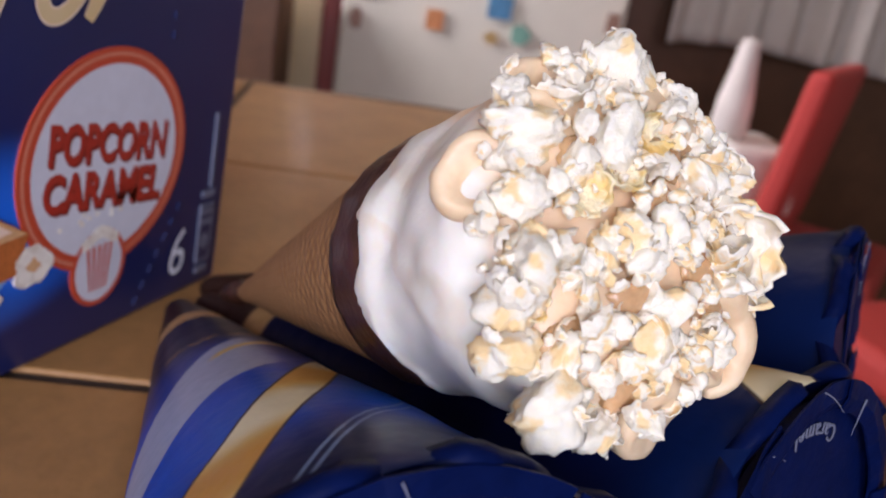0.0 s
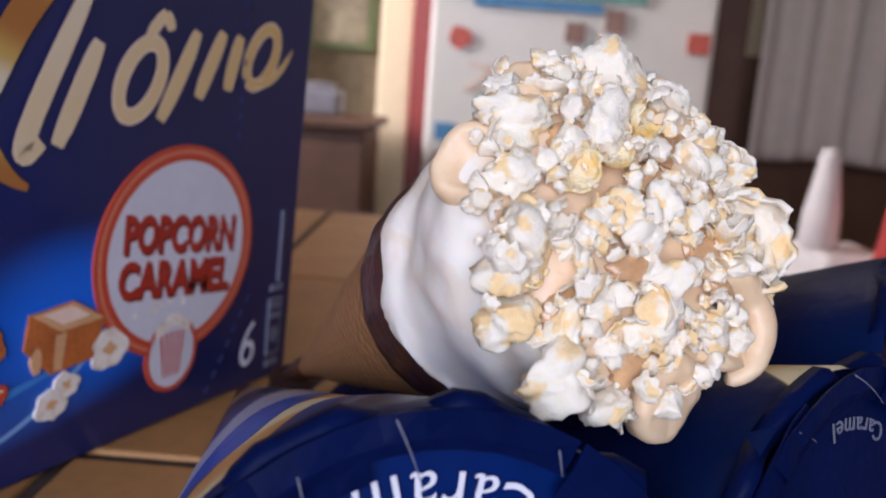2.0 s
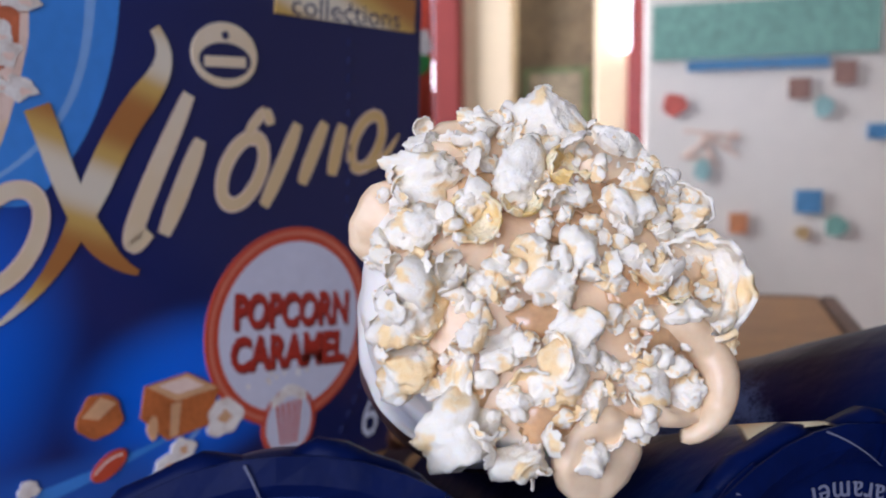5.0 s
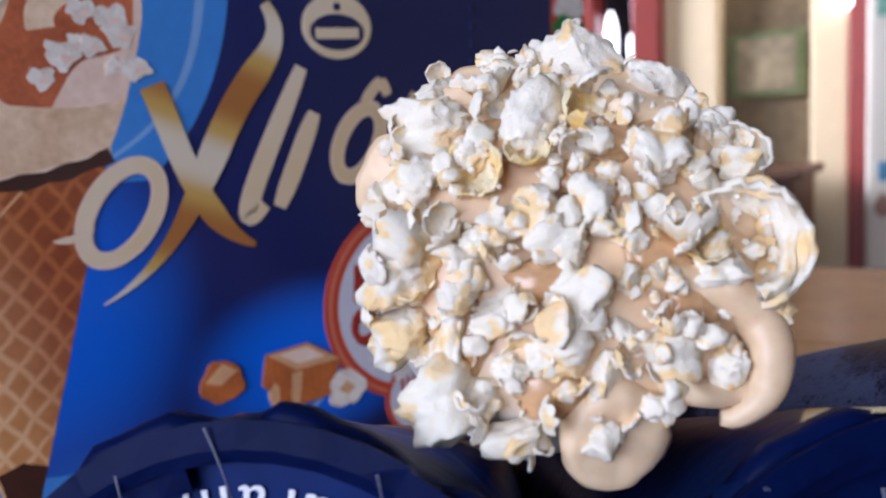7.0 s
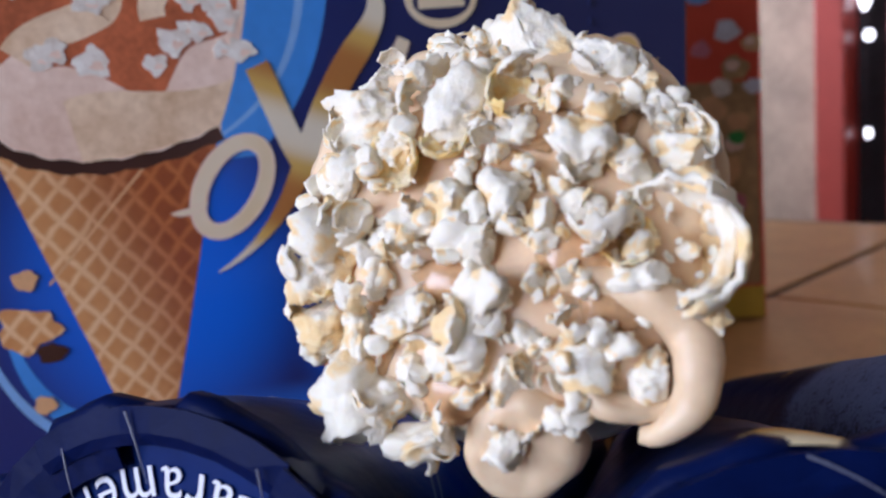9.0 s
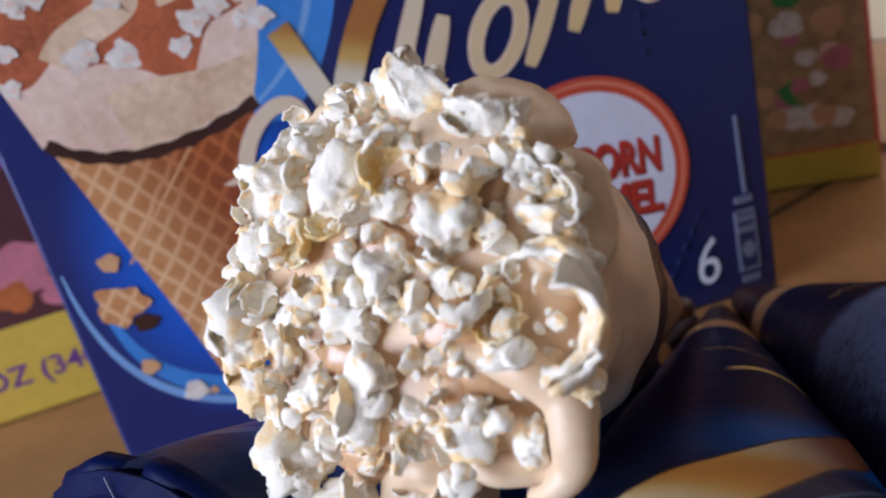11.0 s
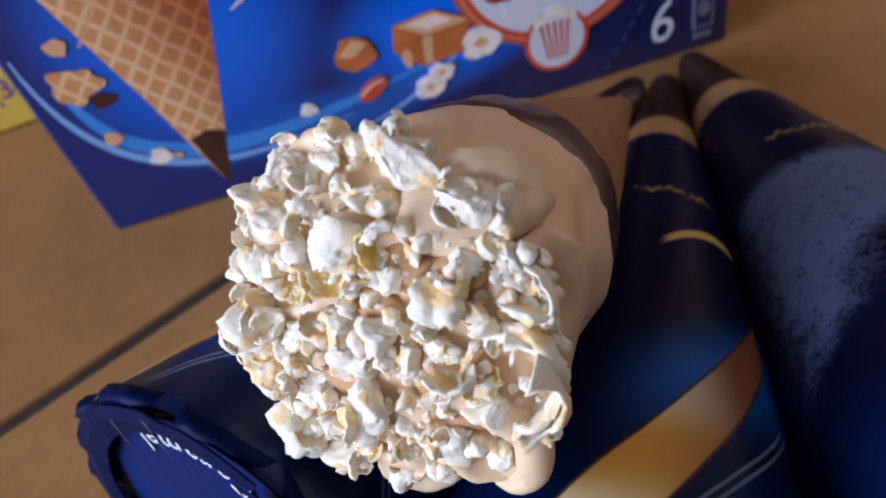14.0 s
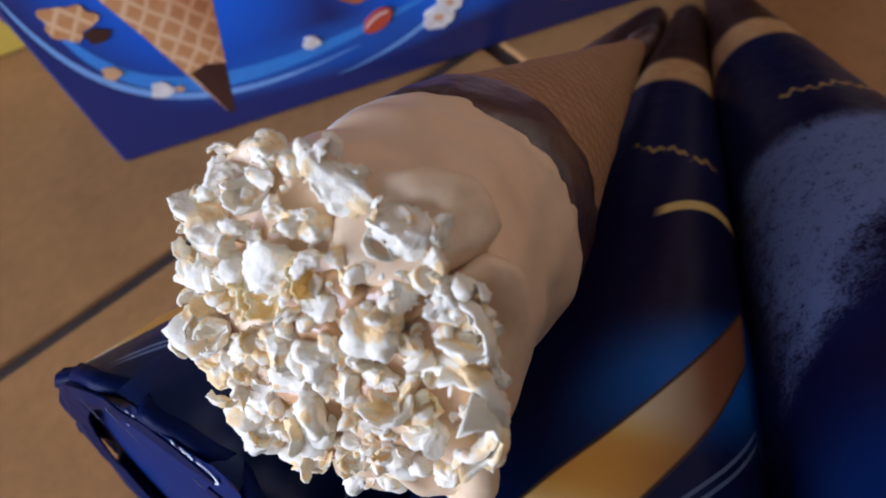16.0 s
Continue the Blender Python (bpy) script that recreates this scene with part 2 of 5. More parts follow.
def wrapper_material(name, shift, frost, script, bright, ribbon=0.745):
    """Printed glossy paper round a cone; uv: turn 0..1, length from tip 0..1. shift: turn of the gold ribbon; frost:
    whether pale rime lies on it. bright: light painted into the colours, above 1 lit, below 1 shaded.
    """
    m, k = blank(name, 0.38, 0.06 if bright > 1 else 0.0)
    k.bsdf.inputs["Specular IOR Level"].default_value = 0.2 if bright > 1 else 0.06
    uv, u0, v, w = k.coords("UV")
    vec, x, y, z = k.coords("Object")
    n1, n2, n3, n4 = k.noise(vec, 45, 3), k.noise(vec, 420, 6), k.noise(vec, 14, 3), k.noise(vec, 1500, 3)
    d = k.math("SUBTRACT", k.math("FRACT", k.math("ADD", u0, 1.5 - shift)), 0.5)
    near = k.step(k.math("ABSOLUTE", d), 0.34, 0.24)
    col = k.mix(k.step(v, 0.42, 0.62), (0.008, 0.010, 0.045), k.mix(k.step(n3, 0.40 if bright < 1 else 0.25, 0.62 if bright < 1 else 0.5), (0.006, 0.016 * bright, 0.10 * bright), (0.005, 0.045 * bright, 0.32 * bright)))
    col = k.mix(k.step(v, 0.84, 0.95), col, (0.003, 0.011, 0.06))
    # bright blue below the ribbon, pale grey-blue swoosh and its thin gold edge
    glow = k.math("MULTIPLY", k.step(k.math("ABSOLUTE", k.math("SUBTRACT", v, k.math("MULTIPLY_ADD", d, 0.5, 0.78))), 0.10, 0.0), k.step(k.math("ABSOLUTE", k.math("ADD", d, 0.02)), 0.16, 0.04))
    col = k.mix(k.math("MULTIPLY", glow, 0.8), col, (0.012, 0.12, 0.50))
    curve = k.math("ADD", k.math("MULTIPLY_ADD", d, 0.30, 0.575), k.math("MULTIPLY", k.math("MULTIPLY", d, d), 3.6))
    off = k.math("SUBTRACT", v, curve)
    side = k.step(d, -0.03, 0.03)
    pale = k.math("MULTIPLY", k.math("MULTIPLY", k.step(k.math("ABSOLUTE", off), 0.086, 0.078), near), k.math("MULTIPLY", side, 1.0 if bright > 1 else 0.0))
    col = k.mix(pale, col, k.mix(n2, (0.18 + 0.06 * bright, 0.21 + 0.07 * bright, 0.34 + 0.09 * bright), (0.30 + 0.08 * bright, 0.34 + 0.08 * bright, 0.48 + 0.10 * bright)))
    thin = k.math("MULTIPLY", k.step(k.math("ABSOLUTE", k.math("ADD", off, 0.040)), 0.010, 0.006), k.step(k.math("ABSOLUTE", k.math("ADD", d, 0.01)), 0.085, 0.06))
    col = k.mix(thin, col, (0.62, 0.44, 0.14))
    # gold ribbon with pale and toasted stretches
    rib = k.math("ABSOLUTE", k.math("SUBTRACT", v, k.math("MULTIPLY_ADD", d, 1.65, ribbon)))
    tone = k.math("SINE", k.math("MULTIPLY_ADD", v, 34.0, 2.2))
    gold = k.mix(k.step(tone, -0.9, 0.6), (0.84, 0.76, 0.50), k.mix(k.step(tone, 0.1, 1.0), (0.72, 0.48, 0.12), (0.66, 0.34, 0.06)))
    # on the shaded copies the ribbon also turns dark brown towards low d
    if bright < 1:
        gold = k.mix(k.step(d, 0.09, -0.02), gold, (0.20, 0.075, 0.035))
    width = k.math("MULTIPLY_ADD", k.math("SINE", k.math("MULTIPLY_ADD", d, 9.0, 0.6)), 0.020, 0.030)
    ends = k.step(k.math("ABSOLUTE", k.math("SUBTRACT", d, 0.02 if bright > 1 else 0.045)), 0.125 if bright > 1 else 0.115, 0.115 if bright > 1 else 0.100)
    edge = k.math("MULTIPLY", k.step(k.math("SUBTRACT", rib, width), 0.008, 0.004), ends)
    col = k.mix(edge, col, (0.05, 0.03, 0.03))
    col = k.mix(k.math("MULTIPLY", k.step(k.math("SUBTRACT", rib, width), 0.003, -0.003), ends), col, gold)
    # thin light arcs near the lid
    arc = k.math("SUBTRACT", v, k.math("MULTIPLY_ADD", k.math("ABSOLUTE", k.math("ADD", d, 0.07)), 1.3, 0.80))
    for at in (0.0, 0.012):
        line = k.math("MULTIPLY", k.step(k.math("ABSOLUTE", k.math("SUBTRACT", arc, at)), 0.0035, 0.0012), k.step(v, 0.985, 0.96))
        col = k.mix(k.math("MULTIPLY", k.math("MULTIPLY", line, near), 0.7 if bright > 1 else 0.35), col, (0.25, 0.36, 0.58))
    # a ring of small gold script strokes
    wave = k.math("MULTIPLY", k.math("ADD", k.math("SINE", k.math("MULTIPLY", u0, 260.0)), k.math("SINE", k.math("MULTIPLY", u0, 83.0))), 0.0036)
    line = k.math("MULTIPLY", k.step(k.math("ABSOLUTE", k.math("SUBTRACT", k.math("SUBTRACT", v, 0.445), wave)), 0.0065, 0.0030), k.step(n2, 0.36, 0.5))
    col = k.mix(k.math("MULTIPLY", line, k.step(k.math("ABSOLUTE", k.math("SUBTRACT", u0, script)), 0.095, 0.085)), col, (0.30, 0.20, 0.07))
    # printed wafer collar and dark tip
    col = k.mix(k.step(v, 0.275, 0.262), col, k.mix(n2, (0.36, 0.18, 0.06), (0.62, 0.40, 0.18)))
    col = k.mix(k.step(v, 0.215, 0.200), col, (0.045, 0.020, 0.014))
    rough = 0.36
    if frost:
        low = k.math("MULTIPLY_ADD", k.math("SUBTRACT", u0, 0.25), 0.95, k.math("MULTIPLY_ADD", n1, 0.16, 0.60))
        area = k.math("MULTIPLY", k.math("MULTIPLY", k.step(v, 0.50, 0.545), k.step(k.math("SUBTRACT", v, low), 0.06, -0.03)), k.math("MULTIPLY", k.step(u0, 0.10, 0.2), k.step(k.math("MULTIPLY_ADD", n1, 0.12, u0), 0.53, 0.43)))
        grain = k.math("MULTIPLY", area, k.step(k.math("ADD", k.math("MULTIPLY_ADD", n4, 0.5, k.math("MULTIPLY", n2, 0.5)), k.math("MULTIPLY", area, 0.22)), 0.46, 0.74))
        col = k.mix(k.math("MULTIPLY", grain, 0.75), col, (0.19, 0.25, 0.48))
        rough = k.math("MULTIPLY_ADD", grain, 0.4, 0.36)
    k.put(k.bsdf.inputs["Base Color"], col)
    k.put(k.bsdf.inputs["Roughness"], rough)
    k.bump(k.math("ADD", k.math("MULTIPLY_ADD", k.noise(vec, 130, 2), 0.4, n1), k.math("MULTIPLY", n2, 0.12)), 0.4, 0.002)
    return m


paper_mat = mat("blue_paper", (0.002, 0.006, 0.042), 0.42, vary=0.3, scale=60, bump=0.4, bump_scale=160, spec=0.05)
lid_mat = mat("lid_blue", (0.001, 0.013, 0.095), 0.48, vary=0.2, scale=40, bump=0.15, bump_scale=120, spec=0.08)
ink_white = mat("white_ink", (0.70, 0.72, 0.78), 0.5, vary=0.05)
ink_red = mat("red_ink", (0.42, 0.035, 0.018), 0.4, vary=0.08, scale=80, coat=0.2)
ink_red_deep = mat("deep_red_ink", (0.22, 0.02, 0.012), 0.45, vary=0.1)
ink_orange = mat("orange_red_ink", (0.55, 0.075, 0.03), 0.35, vary=0.08, scale=60, coat=0.2)
ink_pale = mat("pale_ink", (0.66, 0.66, 0.72), 0.4, vary=0.06, scale=50, coat=0.2)
ink_sky = mat("sky_ink", (0.06, 0.26, 0.70), 0.35, vary=0.1, coat=0.2)
ink_glow = mat("light_blue_ink", (0.22, 0.42, 0.75), 0.35, vary=0.1, coat=0.2)
ink_navy = mat("navy_ink", NAVY, 0.35, vary=0.1, coat=0.2)
ink_caramel = mat("caramel_print", (0.50, 0.145, 0.035), 0.35, vary=0.35, scale=120, coat=0.2)
ink_toffee = mat("toffee_print", (0.70, 0.40, 0.19), 0.35, vary=0.15, scale=120, coat=0.2)
ink_cream = mat("cream_print", (0.84, 0.58, 0.42), 0.35, vary=0.12, scale=60, coat=0.2, tint=(0.90, 0.71, 0.58))
ink_popcorn = mat("popcorn_print", (0.78, 0.64, 0.50), 0.4, vary=0.22, scale=260, coat=0.2, tint=(0.88, 0.80, 0.72))
ink_choc = mat("chocolate_print", (0.05, 0.018, 0.012), 0.35, vary=0.3, coat=0.2)
ink_green = mat("green_print", (0.05, 0.30, 0.07), 0.4, vary=0.3, scale=90)
ink_pink = mat("pink_print", (0.60, 0.20, 0.24), 0.4, vary=0.25, scale=90)
ink_yellow = mat("yellow_print", (0.70, 0.50, 0.06), 0.4, vary=0.12, scale=30)
ink_purple = mat("purple_ink", (0.16, 0.05, 0.26), 0.4, vary=0.1)
ink_perf = mat("perforation_ink", (0.013, 0.017, 0.070), 0.5)
ink_faint = mat("faint_ink", (0.15, 0.16, 0.22), 0.5)
ink_sauce = mat("red_sauce_print", (0.48, 0.13, 0.05), 0.35, vary=0.4, scale=90, coat=0.2)
ink_swirl = mat("swirl_print", (0.74, 0.47, 0.25), 0.35, vary=0.2, scale=50, coat=0.2, tint=(0.84, 0.66, 0.46))
ink_corn = mat("pale_corn_print", (0.86, 0.80, 0.70), 0.4, vary=0.08, scale=200, coat=0.2)
ink_oat = mat("cereal_print", (0.46, 0.29, 0.13), 0.5, vary=0.4, scale=160)


def gold_material():
    """Printed gold with bands of pale and dark, as foil shading is drawn."""
    m, k = blank("gold_print", 0.3, 0.2)
    vec, x, y, z = k.coords("Object")
    band = k.math("SINE", k.math("ADD", k.math("MULTIPLY", z, 150.0), k.math("MULTIPLY", x, 60.0)))
    k.put(k.bsdf.inputs["Base Color"], k.mix(k.step(band, -0.9, 0.2), GOLD_DARK, k.mix(k.step(band, 0.1, 1.0), GOLD, GOLD_PALE)))
    return m


def plain_gold_material():
    m, k = blank("gold_letter_print", 0.3, 0.2)
    vec, x, y, z = k.coords("Object")
    f = k.step(k.math("ADD", x, k.math("MULTIPLY", z, -0.6)), -0.08, 0.03)
    g = k.mix(f, (0.84, 0.78, 0.64), (0.62, 0.38, 0.09))
    k.put(k.bsdf.inputs["Base Color"], k.mix(k.noise(vec, 60), g, (0.74, 0.53, 0.22)))
    return m


gold_mat, letter_gold = gold_material(), plain_gold_material()


def carton_material():
    """Navy carton print with a brighter blue glow spreading from the lower middle and a blue left field."""
    m, k = blank("carton_print", 0.34, 0.3)
    vec, x, y, z = k.coords("Object")
    n = k.noise(vec, 30, 3)

    def glow(cx, cz, sx, sz):
        dx = k.math("MULTIPLY", k.math("SUBTRACT", x, cx), 1 / sx)
        dz = k.math("MULTIPLY", k.math("SUBTRACT", z, cz), 1 / sz)
        r = k.math("ADD", k.math("MULTIPLY", dx, dx), k.math("MULTIPLY", dz, dz))
        return k.step(r, 1.0, 0.0)

    col = k.mix(k.step(x, 0.05, -0.06), (0.010, 0.014, 0.075), (0.010, 0.022, 0.15))
    col = k.mix(glow(0.014, 0.040, 0.042, 0.028), col, (0.012, 0.16, 0.85))
    col = k.mix(k.math("MULTIPLY", glow(-0.060, 0.066, 0.046, 0.056), 0.95), col, (0.012, 0.15, 0.80))
    col = k.mix(k.math("MULTIPLY", glow(-0.03, 0.02, 0.06, 0.012), 0.7), col, (0.02, 0.14, 0.60))
    col = k.mix(k.math("MULTIPLY", n, 0.12), col, (0.03, 0.05, 0.16))
    k.put(k.bsdf.inputs["Base Color"], col)
    k.bump(k.noise(vec, 22, 2), 0.12, 0.002)
    return m


carton_mat = carton_material()


def print_waffle_material():
    m, k = blank("wafer_print", 0.35, 0.2)
    vec, x, y, z = k.coords("Object")
    wave = k.math("MULTIPLY", k.noise(vec, 130, 2), 1.5)
    a = k.math("ABSOLUTE", k.math("SINE", k.math("ADD", wave, k.math("ADD", k.math("MULTIPLY", x, 430.0), k.math("MULTIPLY", z, 330.0)))))
    b = k.math("ABSOLUTE", k.math("SINE", k.math("ADD", wave, k.math("ADD", k.math("MULTIPLY", x, 430.0), k.math("MULTIPLY", z, -380.0)))))
    cell = k.step(k.math("MINIMUM", a, b), 0.10, 0.62)
    lit = k.step(k.math("ADD", x, k.math("MULTIPLY", z, 0.32)), -0.028, -0.062)
    n = k.noise(vec, 240, 5)
    ridge = k.mix(n, k.mix(lit, (0.38, 0.10, 0.024), (0.78, 0.44, 0.18)), k.mix(lit, (0.54, 0.18, 0.05), (0.88, 0.62, 0.36)))
    deep = k.mix(n, k.mix(lit, (0.17, 0.034, 0.010), (0.48, 0.17, 0.04)), k.mix(lit, (0.34, 0.085, 0.020), (0.70, 0.33, 0.10)))
    k.put(k.bsdf.inputs["Base Color"], k.mix(k.math("MULTIPLY", cell, 0.85), ridge, deep))
    return m


print_waffle = print_waffle_material()


# ---- building helpers ----
def mesh_of(name, bm, material, smooth=False):
    bmesh.ops.recalc_face_normals(bm, faces=bm.faces)
    me = bpy.data.meshes.new(name)
    bm.to_mesh(me)
    bm.free()
    me.materials.append(material)
    if smooth:
        me.polygons.foreach_set("use_smooth", [True] * len(me.polygons))
    return me


def part(name, bm, material, parent, label="", smooth=False):
    ob = new(name, mesh_of(name, bm, material, smooth))
    ob.parent = parent
    if label:
        ob["label"] = label
    return ob


def thing(name, m, label, category, group="", kind=""):
    ob = new(name)
    ob.empty_display_size = 0.02
    ob.matrix_world = m
    return tagged(ob, label, category, group, kind)


def solid(name, bm, material, m, label, category, group="", kind="", smooth=False):
    ob = new(name, mesh_of(name, bm, material, smooth))
    ob.matrix_world = m
    return tagged(ob, label, category, group, kind)


def box_bm(x0, x1, y0, y1, z0, z1, bevel=0.0, seg=2, bm=None):
    b = bmesh.new()
    bmesh.ops.create_cube(b, size=1)
    for v in b.verts:
        v.co = Vector((x0 + (v.co.x + 0.5) * (x1 - x0), y0 + (v.co.y + 0.5) * (y1 - y0), z0 + (v.co.z + 0.5) * (z1 - z0)))
    if bevel:
        bmesh.ops.bevel(b, geom=b.edges[:], offset=bevel, segments=seg, affect="EDGES", profile=0.5)
    if bm is None:
        return b
    merge(bm, b)
    return bm


def merge(bm, other, m=Matrix.Identity(4)):
    tmp = bpy.data.meshes.new("tmp")
    other.to_mesh(tmp)
    other.free()
    tmp.transform(m)
    bm.from_mesh(tmp)
    bpy.data.meshes.remove(tmp)


def lathe(profile, seg=64, wobble=None, caps=False):
    """Turn (length, radius) pairs about local z, with a uv of (turn, length / whole)."""
    bm = bmesh.new()
    uv = bm.loops.layers.uv.new("UVMap")
    whole = max(p[0] for p in profile)
    rows = []
    for l, r in profile:
        row = []
        for i in range(seg):
            a = 2 * math.pi * i / seg
            co = Vector((r * math.cos(a), r * math.sin(a), l))
            row.append(bm.verts.new(wobble(co, a, l, r) if wobble else co))
        rows.append(row)
    for j in range(len(rows) - 1):
        for i in range(seg):
            k = (i + 1) % seg
            f = bm.faces.new((rows[j][i], rows[j][k], rows[j + 1][k], rows[j + 1][i]))
            f.smooth = True
            for lp, (u, v) in zip(f.loops, ((i, j), (i + 1, j), (i + 1, j + 1), (i, j + 1))):
                lp[uv].uv = (u / seg, profile[v][0] / whole)
    if caps:
        bm.faces.new(rows[0][::-1])
        bm.faces.new(rows[-1])
    return bm


def tube(points, radius, seg=10, bm=None):
    """A round bar along points; radius may be a function of 0..1."""
    bm = bm or bmesh.new()
    pts = [Vector(p) for p in points]
    n, rows = len(pts), []
    for i, p in enumerate(pts):
        d = (pts[min(i + 1, n - 1)] - pts[max(i - 1, 0)]).normalized()
        x = d.orthogonal().normalized()
        y = d.cross(x)
        r = radius(i / (n - 1)) if callable(radius) else radius
        rows.append([bm.verts.new(p + r * (x * math.cos(2 * math.pi * k / seg) + y * math.sin(2 * math.pi * k / seg))) for k in range(seg)])
    for a, b in zip(rows, rows[1:]):
        best = min(range(seg), key=lambda s: sum((a[k].co - b[(k + s) % seg].co).length for k in range(0, seg, 3)))
        for k in range(seg):
            bm.faces.new((a[k], a[(k + 1) % seg], b[(k + 1 + best) % seg], b[(k + best) % seg]))
    bm.faces.new(rows[0][::-1])
    bm.faces.new(rows[-1])
    return bm


def text_bm(body, size, depth, swell=0.0):
    cu = bpy.data.curves.new("glyphs", "FONT")
    cu.body, cu.size, cu.extrude, cu.offset, cu.align_x, cu.align_y, cu.resolution_u = body, size, depth, swell, "CENTER", "CENTER", 3
    ob = new("glyphs", cu)
    bpy.context.view_layer.update()
    me = bpy.data.meshes.new_from_object(ob.evaluated_get(bpy.context.evaluated_depsgraph_get()))
    bpy.data.objects.remove(ob)
    bpy.data.curves.remove(cu)
    bm = bmesh.new()
    bm.from_mesh(me)
    bpy.data.meshes.remove(me)
    return bm


def ellipse(cx, cz, rx, rz, n=48, tilt=0.0):
    t = radians(tilt)
    return [(cx + rx * math.cos(a) * math.cos(t) - rz * math.sin(a) * math.sin(t), cz + rx * math.cos(a) * math.sin(t) + rz * math.sin(a) * math.cos(t)) for a in (2 * math.pi * i / n for i in range(n))]


def blob2d(cx, cz, rx, rz, seed, rough=0.18, n=26):
    rnd = random.Random(seed)
    ph = [rnd.uniform(0, 6.28) for _ in range(3)]
    out = []
    for i in range(n):
        a = 2 * math.pi * i / n
        k = 1 + rough * (0.6 * math.sin(3 * a + ph[0]) + 0.5 * math.sin(5 * a + ph[1]) + 0.3 * math.sin(8 * a + ph[2]))
        out.append((cx + rx * k * math.cos(a), cz + rz * k * math.sin(a)))
    return out


def bez(p0, p1, p2, p3, n=24):
    out = []
    for i in range(n + 1):
        t = i / n
        s = 1 - t
        out.append(tuple(s ** 3 * a + 3 * s * s * t * b + 3 * s * t * t * c + t ** 3 * d for a, b, c, d in zip(p0, p1, p2, p3)))
    return out


def ribbon2d(line, width):
    """Outline of a flat stroke along a line; width(t) is its full width."""
    n = len(line)
    left, right = [], []
    for i, (x, z) in enumerate(line):
        ax, az = line[max(i - 1, 0)]
        bx, bz = line[min(i + 1, n - 1)]
        d = math.hypot(bx - ax, bz - az) or 1
        w = width(i / (n - 1)) / 2
        left.append((x - (bz - az) / d * w, z + (bx - ax) / d * w))
        right.append((x + (bz - az) / d * w, z - (bx - ax) / d * w))
    return left, right


class Panel:
    """A printed upright face: flat inked shapes lie on it, each a hair prouder than the last."""

    def __init__(self, parent, lean=0.0):
        self.parent, self.lean, self.level = parent, lean, 0

    def place(self, x, z, d):
        return Vector((x, -d - self.lean * z, z))

    def raise_by(self, step=1):
        self.level += step
        return 0.00002 + 0.000003 * self.level

    def shape(self, name, outline, material, label=""):
        d = self.raise_by()
        bm = bmesh.new()
        front = [bm.verts.new(self.place(x, z, d)) for x, z in outline]
        f = bm.faces.new(front)
        ring = [bm.verts.new(self.place(x, z, -0.0002)) for x, z in outline]
        for i in range(len(ring)):
            j = (i + 1) % len(ring)
            bm.faces.new((front[i], front[j], ring[j], ring[i]))
        bmesh.ops.triangulate(bm, faces=[f])
        return part(name, bm, material, self.parent, label)

    def strip(self, name, line, width, material, label="", hole=False):
        d = self.raise_by()
        left, right = ribbon2d(line, width)
        bm = bmesh.new()
        a = [bm.verts.new(self.place(x, z, d)) for x, z in left]
        b = [bm.verts.new(self.place(x, z, d)) for x, z in right]
        for i in range(len(a) - 1):
            bm.faces.new((a[i], a[i + 1], b[i + 1], b[i]))
        return part(name, bm, material, self.parent, label)

    def ring(self, name, cx, cz, rx, rz, width, material, label="", tilt=0.0, start=0.0, end=1.0):
        d = self.raise_by()
        bm = bmesh.new()
        o, i_ = ellipse(cx, cz, rx, rz, 64, tilt), ellipse(cx, cz, rx - width, rz - width, 64, tilt)
        lo, hi = int(start * 64), int(end * 64)
        a = [bm.verts.new(self.place(*o[k % 64], d)) for k in range(lo, hi + 1)]
        b = [bm.verts.new(self.place(*i_[k % 64], d)) for k in range(lo, hi + 1)]
        for k in range(len(a) - 1):
            bm.faces.new((a[k], a[k + 1], b[k + 1], b[k]))
        return part(name, bm, material, self.parent, label)

    def text(self, name, body, cx, cz, w, h, material, label="", shear=0.0, turn=0.0, swell=0.0, extra=1):
        d = self.raise_by(extra)
        bm = text_bm(body, 0.02, 0.0, swell)
        xs, ys = [v.co.x for v in bm.verts], [v.co.y for v in bm.verts]
        mx, my, sx, sy = (min(xs) + max(xs)) / 2, (min(ys) + max(ys)) / 2, max(xs) - min(xs), max(ys) - min(ys)
        c, s = math.cos(radians(turn)), math.sin(radians(turn))
        for v in bm.verts:
            x, z = (v.co.x - mx) / sx * w, (v.co.y - my) / sy * h
            x += shear * z
            v.co = self.place(cx + c * x - s * z, cz + s * x + c * z, d)
        return part(name, bm, material, self.parent, label)


# ---- the room ----
def room_box(name, p0, p1, q0, q1, z0, z1, material, label, category, kind="", bevel=0.0):
    bm = box_bm(p0, p1, -q1, -q0, z0, z1, bevel)
    return solid(name, bm, material, ROOM.copy(), label, category, kind=kind)


FAR = 2.35
room_box("floor", -1.8, FAR + 0.2, -2.6, 2.6, -0.06, 0.0, brown_floor, "dark brown floor of the room", "floor", "structure")
room_box("ceiling", -1.8, FAR + 0.2, -2.6, 2.6, 2.45, 2.53, ceil_mat, "plain unseen ceiling, greyed to cut bounce light", "ceiling", "structure")
room_box("wall_east", FAR + 0.02, FAR + 0.14, -2.6, 2.6, 0, 2.45, wall_mat, "cream painted far wall behind the table", "wall", "structure")
